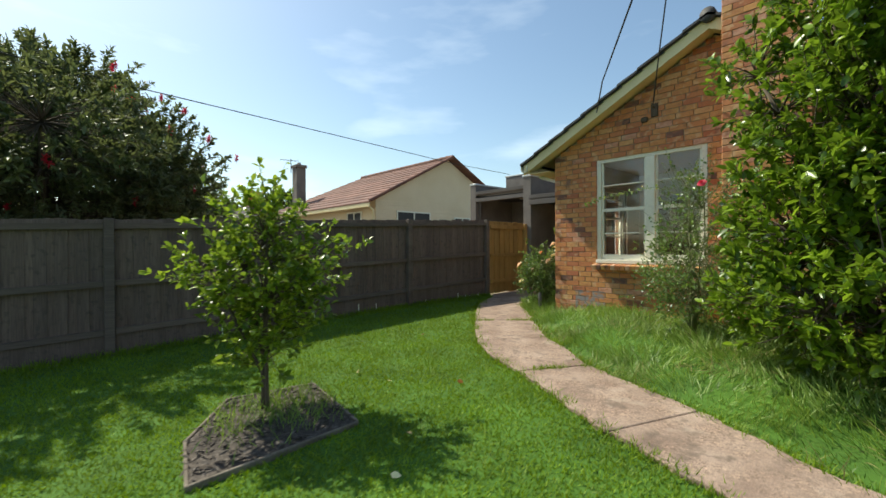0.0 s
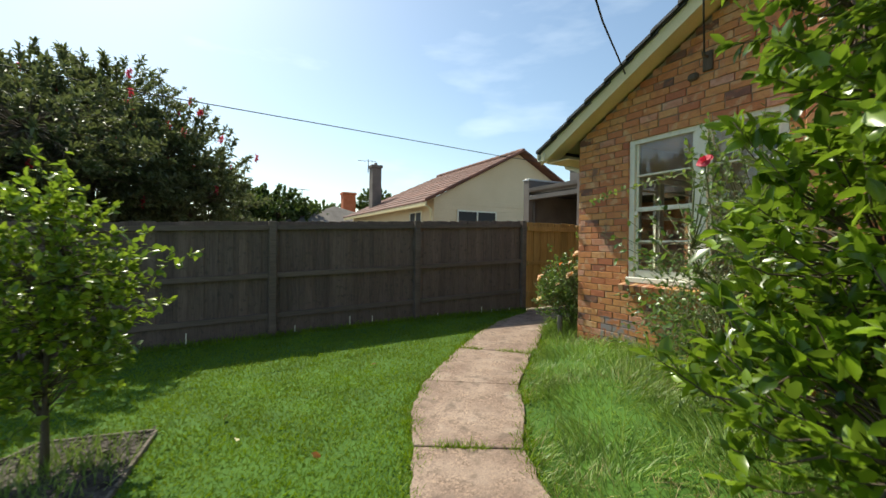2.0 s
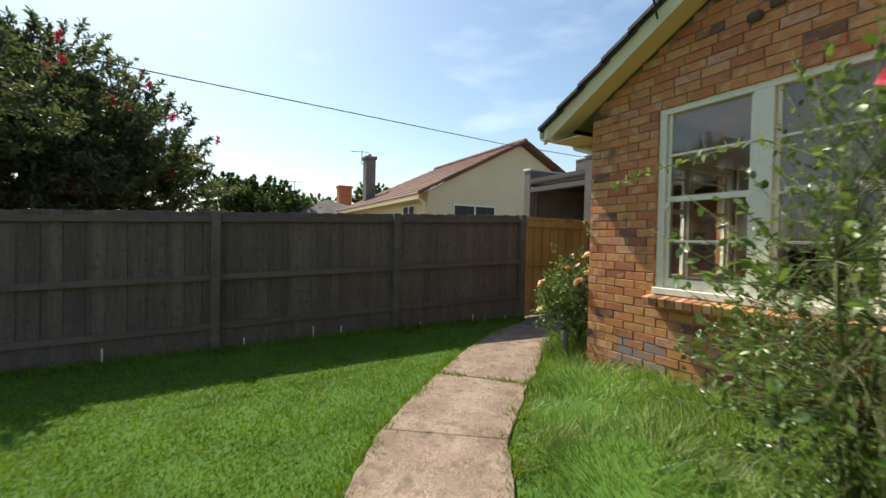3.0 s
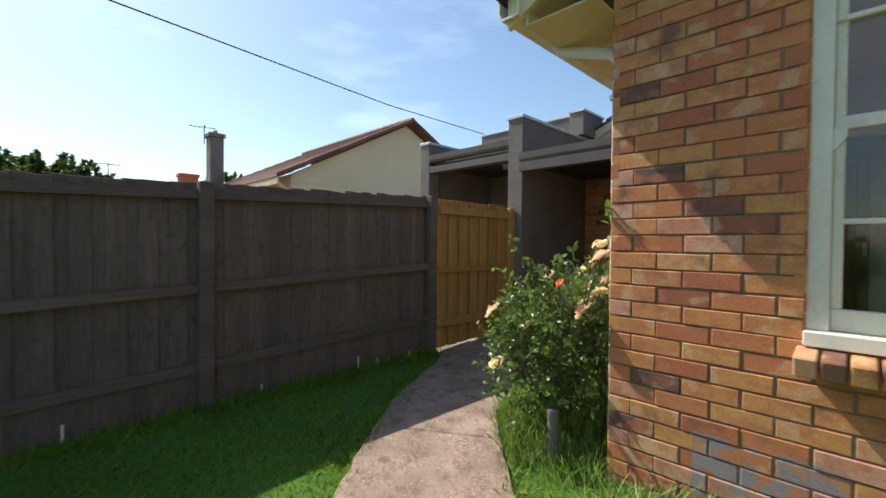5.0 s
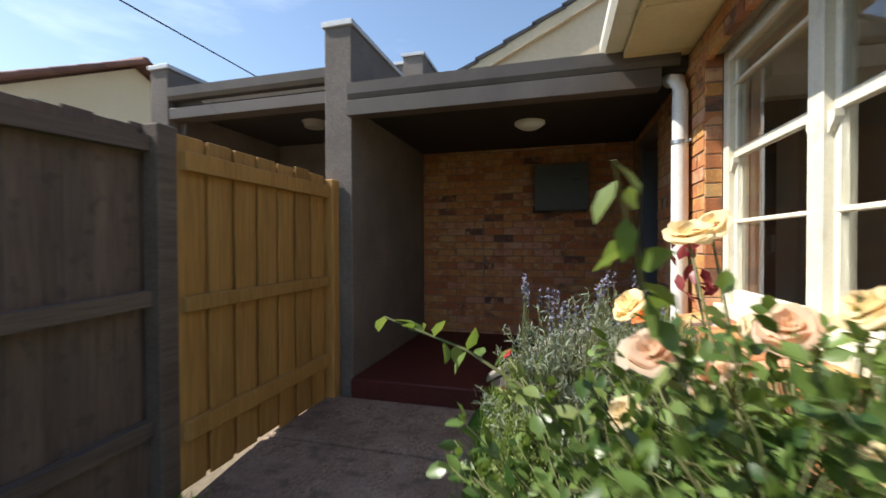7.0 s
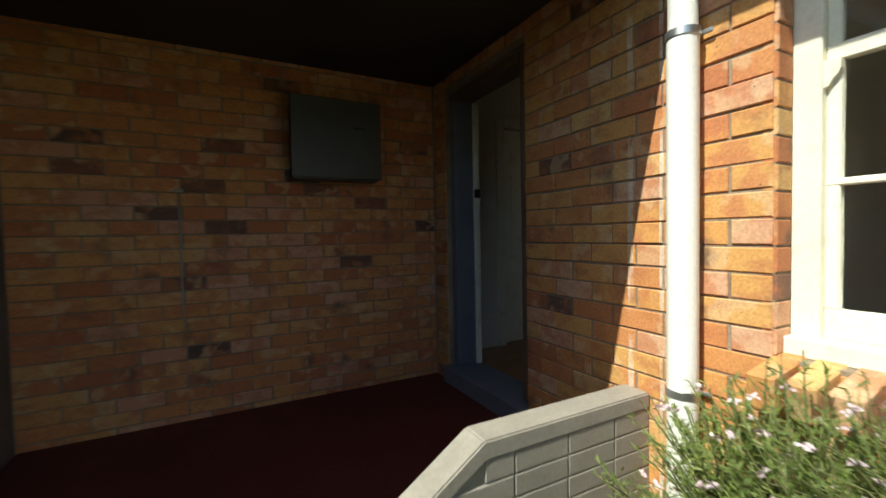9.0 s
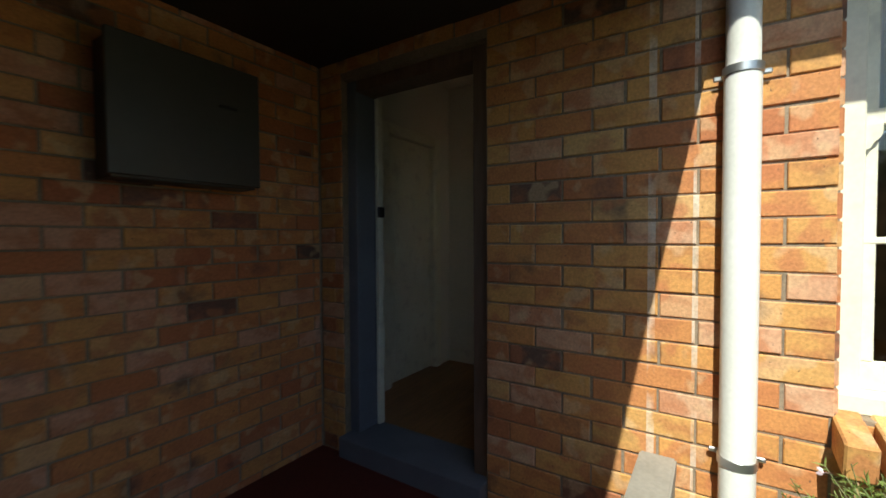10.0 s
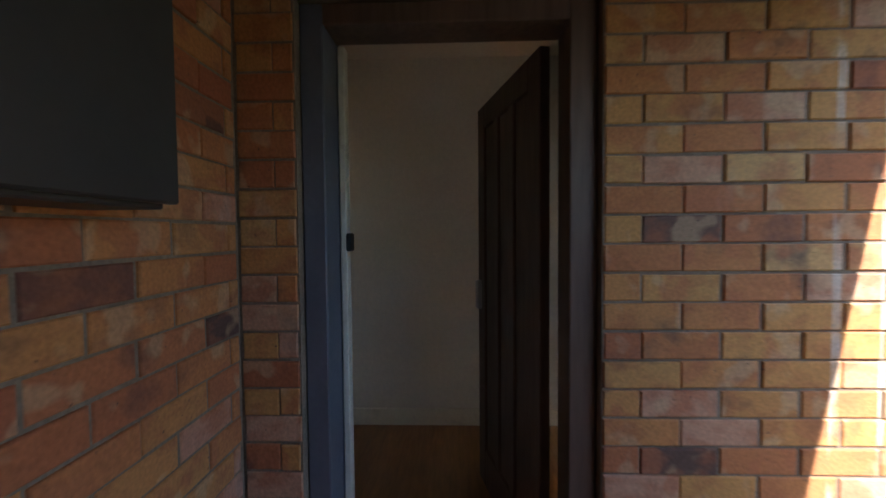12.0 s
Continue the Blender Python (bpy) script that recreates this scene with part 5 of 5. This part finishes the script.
for k in range(60):
    n = 60
    ax = np.array((rg.normal(0, 0.4), rg.normal(0, 0.4), 1.0))
    p = fp[k] + ax / np.linalg.norm(ax) * rg.uniform(0, 0.14, (n, 1))
    scatter("flower", NEEDLEV, NEEDLEF, p, rg.normal(0, 1, (n, 3)), np.full(n, 0.07), P_RED, ob, rg, "", np.full(n, 1.6))
plant("tree", (-24, -1.5, 0), [(-24, -1.5, 3.0, 2.4, 2.4, 1.9), (-24, 0.2, 2.6, 1.6, 1.6, 1.4), (-24, -3.2, 3.2, 1.8, 1.8, 1.8)], "rounded green garden tree in the distance", "tree", 61, 700, 50, 0.20, L_FAR, BARK, 0.12, 5, 0.35, "leaf", 1.3, 0.3)
plant("tree", (-36, 4.0, 0), [(-36, 4.0, 3.8, 2.2, 2.6, 1.7), (-36, 1.2, 3.4, 2.0, 2.0, 1.6)], "hazy green tree far beyond the houses", "tree", 62, 260, 50, 0.22, L_FAR, BARK, 0.12, 4, 0.35, "leaf", 1.3, 0.35)
plant("tree", (-34, 8.5, 0), [(-34, 8.5, 5.3, 1.8, 1.8, 1.2)], "green tree top behind the tiled roof", "tree", 63, 150, 50, 0.22, L_FAR, BARK, 0.12, 4, 0.35, "leaf", 1.3, 0.35)

# ---- grass ----


def blades(name, px, py, h, wdt, m, rng, label, bend=0.5, lean=0.0):
    z = ground_z(px, py)
    pos = np.column_stack([px, py, z - 0.012])
    d = rng.normal(0, bend, (len(px), 3))
    d[:, 0] += lean * np.sin(5.3 * px + 3.1 * py + 2 * np.sin(2.9 * py))
    d[:, 1] += lean * np.cos(4.7 * py - 3.7 * px + 2 * np.sin(3.3 * px))
    d[:, 2] = 1.0
    ob = scatter(name, NEEDLEV, NEEDLEF, pos, d, h, m, None, rng, "", wdt / h)
    tagged(ob, label, "", "", "stuff")
    return ob


rg = np.random.default_rng(71)
n = 320000
px, py = rg.uniform(-2.78, 6.0, n), rg.uniform(-8.5, 1.3, n)
keep = ~inside(px, py, PATHPOLY) & ~inside(px, py, BEDPOLY) & ~inside(px, py, np.array(BC))
keep &= rg.uniform(size=n) < np.clip(1.25 - 0.10 * np.hypot(px - 3.0, py + 4.5), 0.25, 1)
px, py = px[keep], py[keep]
blades("lawn", px, py, rg.uniform(0.02, 0.05, len(px)), np.full(len(px), 0.048), GRASS, rg, "short bright green mown lawn", 0.8)
n = 80000
px, py = rg.uniform(-1.2, 7.0, n), rg.uniform(-4.0, -0.0, n)
d = edge_dist(px, py, RIGHT)
keep = inside(px, py, BEDPOLY) & (d > 0.01) & (rg.uniform(size=n) < 0.35 + 0.65 * (np.sin(px * 3.1 + 1.0) * np.sin(py * 4.3) * 0.5 + 0.5))
px, py, d = px[keep], py[keep], d[keep]
h = rg.uniform(0.07, 0.30, len(px)) * np.clip(0.45 + d, 0.45, 1.0) * (0.75 + 0.4 * np.sin(4.1 * px + 1.7 * np.sin(3.7 * py)) * np.sin(5.2 * py + 0.6))
blades("long_grass", px, py, h, np.full(len(px), 0.042), LONG, rg, "tall unmown grass in the bed by the path", 0.6, 0.8)
n = 9000
px, py = rg.uniform(-1.2, 6.0, n), rg.uniform(-3.6, -0.05, n)
keep = inside(px, py, BEDPOLY) & (np.sin(px * 2.3) * np.sin(py * 3.1 + 1) > 0.0)
px, py = px[keep], py[keep]
blades("dry_grass", px, py, rg.uniform(0.06, 0.22, len(px)), np.full(len(px), 0.034), STRAW, rg, "dry straw among the tall grass", 1.4, 0.6)
# grass along the corner bed, the fence foot, the path edges and the joints
n = 11000
px, py = rg.uniform(-1.36, -0.02, n), rg.uniform(-0.15, 2.78, n)
keep = inside(px, py, BEDPOLY)
blades("bed_grass", px[keep], py[keep], (rg.uniform(0.1, 0.27, n) * np.where(py > 1.3, 0.6, 1.0))[keep], np.full(n, 0.05)[keep], LONG, rg, "long grass round the rose bush", 0.55)
n = 5000
px, py = FX + 0.03 + np.abs(rg.normal(0, 0.10, n)), rg.uniform(-9, 1.3, n)
blades("fence_grass", px, py, rg.uniform(0.04, 0.14, n), np.full(n, 0.05), GRASS, rg, "taller grass along the fence foot", 0.5)
ep = []
for line, out in ((LEFT, -1), (RIGHT, 1)):
    for (x1, y1), (x2, y2) in zip(line, line[1:]):
        L = math.hypot(x2 - x1, y2 - y1)
        s = rg.uniform(0, 1, int(520 * L))
        s = s[rg.uniform(size=len(s)) < 0.35 + 0.65 * (np.sin(s * L * 9.0 + 3 * x1) > 0.1)]
        o = rg.normal(0.0, 0.045, len(s))
        nx_, ny_ = -(y2 - y1) / L, (x2 - x1) / L
        ep.append(np.stack([x1 + (x2 - x1) * s + nx_ * o, y1 + (y2 - y1) * s + ny_ * o], 1))
for a in (1, 3, 4, 6, 7, 9):
    (x1, y1), (x2, y2) = LEFT[a], RIGHT[a]
    if a in (4, 7):
        s = rg.uniform(0, 1, 700)
        s = s[np.sin(s * 9 + a) > -0.5]
        ep.append(np.stack([x1 + (x2 - x1) * s + rg.normal(0, 0.02, len(s)), y1 + (y2 - y1) * s + rg.normal(0, 0.02, len(s))], 1))
ep = np.concatenate(ep)
blades("edge_grass", ep[:, 0], ep[:, 1], rg.uniform(0.04, 0.11, len(ep)), np.full(len(ep), 0.045), GRASS, rg, "grass creeping over path edges and joints", 0.8)
# weeds round the young tree
n = 900
px, py = rg.normal(0.72, 0.28, n), rg.normal(-5.42, 0.28, n)
keep = inside(px, py, np.array(BC))
blades("bed_weeds", px[keep], py[keep], rg.uniform(0.08, 0.22, n)[keep], np.full(n, 0.05)[keep], LONG, rg, "weedy grass round the young tree", 0.6)
# fallen leaves
for k, (x, y, c) in enumerate(((1.35, -3.9, P_ORANGE), (0.9, -4.35, P_CREAM), (0.35, -4.4, STRAW), (1.9, -4.9, STRAW), (2.2, -5.3, P_CREAM), (-0.4, -2.9, STRAW))):
    o = scatter("fallen_leaf", LEAFV, LEAFF, np.array([(x, y, gz(x, y) + 0.03)]), rg.normal(0, 1, (1, 3)) * (1, 1, 0.05), np.array([0.07]), c, None, rg, "", np.array([1.3]))
    tagged(o, "dry curled leaf lying on the lawn", "leaf", "fallen leaves")
# pale upright slips stand in for sunlight leaking under the fence
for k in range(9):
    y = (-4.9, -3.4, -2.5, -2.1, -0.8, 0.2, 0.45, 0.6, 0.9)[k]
    o = block("leak_light", -0.004, -0.008, 0, 0.004, 0.008, (0.16, 0.11, 0.17, 0.13, 0.06, 0.12, 0.05, 0.04, 0.05)[k], WHITE, bevel=0.001)
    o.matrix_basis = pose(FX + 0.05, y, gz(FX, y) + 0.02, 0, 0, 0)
    tagged(o, "pale slip standing in for sunlight leaking under the fence", "stick", "sticks at the fence")

# ---- bricks ----
BRICK_MESH = {}


def brick_mesh(length, mat=BRICK, tall=0.078):
    key = (round(length, 2), mat.name, tall)
    if key not in BRICK_MESH:
        L, H, c = key[0], tall, 0.0035
        v = [(0, 0.04, 0), (L, 0.04, 0), (L, 0.04, H), (0, 0.04, H), (0, c, 0), (L, c, 0), (L, c, H), (0, c, H), (c, 0, c), (L - c, 0, c), (L - c, 0, H - c), (c, 0, H - c)]
        f = [(8, 9, 10, 11)] + [(a + k, a + (k + 1) % 4, a + 4 + (k + 1) % 4, a + 4 + k) for a in (0, 4) for k in range(4)]
        me = bpy.data.meshes.new("brick")
        me.from_pydata(v, [], f)
        me.materials.append(mat)
        BRICK_MESH[key] = (me, v, f)
    return BRICK_MESH[key]


def lay(parent, place, spans, rows, near, seed, first=0.115, mats=(BRICK, BRICKS), low_z=Z0 + 0.01, course=COURSE, odd=1):
    """Stretcher bond: place(u, z) gives the pose of a brick's lower corner; spans(z) the stretches of wall; near(u, z) picks single bricks."""
    rng = random.Random(seed)
    single, rv, rf = 0, [], []
    for r in rows:
        z = low_z + r * course
        for a, b in spans(z + 0.04):
            cuts = [a]
            u = a + (first if r % 2 == odd else first + 0.12)
            while u < b - 0.02:
                cuts.append(u)
                u += 0.24
            cuts.append(b)
            for p, q in zip(cuts, cuts[1:]):
                L = q - p - 0.008
                if L < 0.03:
                    continue
                m = place(p + 0.005 + rng.uniform(-0.002, 0.002), z + rng.uniform(-0.002, 0.002)) @ pose(0, rng.uniform(-0.005, 0.001), 0, rng.uniform(-0.8, 0.8), rng.uniform(-0.35, 0.35), rng.uniform(-0.4, 0.4))
                me, v, f = brick_mesh(L, mats[0], round(course - 0.008, 4))
                if near(p, z) and single < 300:
                    ob = new("brick", me)
                    ob.parent = parent
                    ob.matrix_basis = m
                    single += 1
                else:
                    base = len(rv)
                    rv += [m @ Vector(c) for c in v]
                    rf += [tuple(base + i for i in g) for g in f]
    if rv:
        ob = mesh_part("bricks", rv, rf, mats[1], parent)
        tagged(ob, "", "", "", "stuff")


def minus(a, b, hole):
    if hole is None:
        return [(a, b)]
    return [s for s in ((a, hole[0]), (hole[1], b)) if s[1] - s[0] > 0.03]


def gable_spans(z):
    if z < 2.86:
        a, b = 0.0, 5.08
        return minus(a, b, (W1[0], W1[1]) if W1[2] - 0.02 < z < W1[3] else None)
    x = (z - 2.86) / 0.52
    return [(x + 0.03, 5.05 - x)] if x < 2.4 else []


walls = bpy.data.objects
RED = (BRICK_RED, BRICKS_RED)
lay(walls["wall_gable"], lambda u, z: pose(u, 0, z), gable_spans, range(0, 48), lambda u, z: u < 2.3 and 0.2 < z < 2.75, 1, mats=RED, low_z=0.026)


def side_spans(z):
    out = [(0.0, 4.8)]
    for h in (W2, D1):
        if h[2] - 0.02 < z < h[3]:
            out = [s for a, b in out for s in (minus(a, b, (4.8 - h[1], 4.8 - h[0])) if a < 4.8 - h[0] and b > 4.8 - h[1] else [(a, b)])]
    return out


lay(walls["wall_side"], lambda u, z: pose(0, 4.8 - u, z, 0, 0, -90), side_spans, range(0, 30), lambda u, z: u < 2.45 and z > 0.4, 2, low_z=0.0, course=0.0894, odd=0)
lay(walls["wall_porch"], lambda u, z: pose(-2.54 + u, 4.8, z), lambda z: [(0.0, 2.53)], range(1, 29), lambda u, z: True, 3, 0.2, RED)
# chimney breast
chim_face = new("brick_face")
under(chim_face, walls["chimney"])
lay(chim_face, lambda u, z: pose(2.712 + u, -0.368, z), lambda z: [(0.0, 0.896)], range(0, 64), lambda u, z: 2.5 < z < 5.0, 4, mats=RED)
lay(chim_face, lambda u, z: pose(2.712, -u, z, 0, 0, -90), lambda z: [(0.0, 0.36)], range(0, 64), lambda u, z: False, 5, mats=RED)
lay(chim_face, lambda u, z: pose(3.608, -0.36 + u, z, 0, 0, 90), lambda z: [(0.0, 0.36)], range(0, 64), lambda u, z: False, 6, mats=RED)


# window reveals of the side window and the joints of the low wall
for r in range(10, 28):
    z = Z0 + 0.01 + r * COURSE
    ob = new("brick", brick_mesh(0.09)[0])
    ob.parent = walls["wall_side"]
    ob.matrix_basis = pose(0.004, W2[1] - 0.006, z)
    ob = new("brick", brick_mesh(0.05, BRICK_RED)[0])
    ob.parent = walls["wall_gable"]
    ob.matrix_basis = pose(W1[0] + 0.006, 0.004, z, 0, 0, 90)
for r in range(0, 6):
    z = 0.105 + r * 0.08
    x0 = -1.36 if z + 0.07 < 0.21 else -0.80 - (0.578 - z - 0.07) / 0.657
    u = x0 + (0.12 if r % 2 else 0.24)
    p = x0
    while p < -0.02:
        q = min(u, 0.0)
        if q - p > 0.05:
            bm = bmesh.new()
            cuboid(bm, p + 0.003, LW0, z, q - 0.003, LW0 + 0.03, z + 0.074, 0.003)
            part("brick", bm, GREYP, low)
        p, u = q, u + 0.24
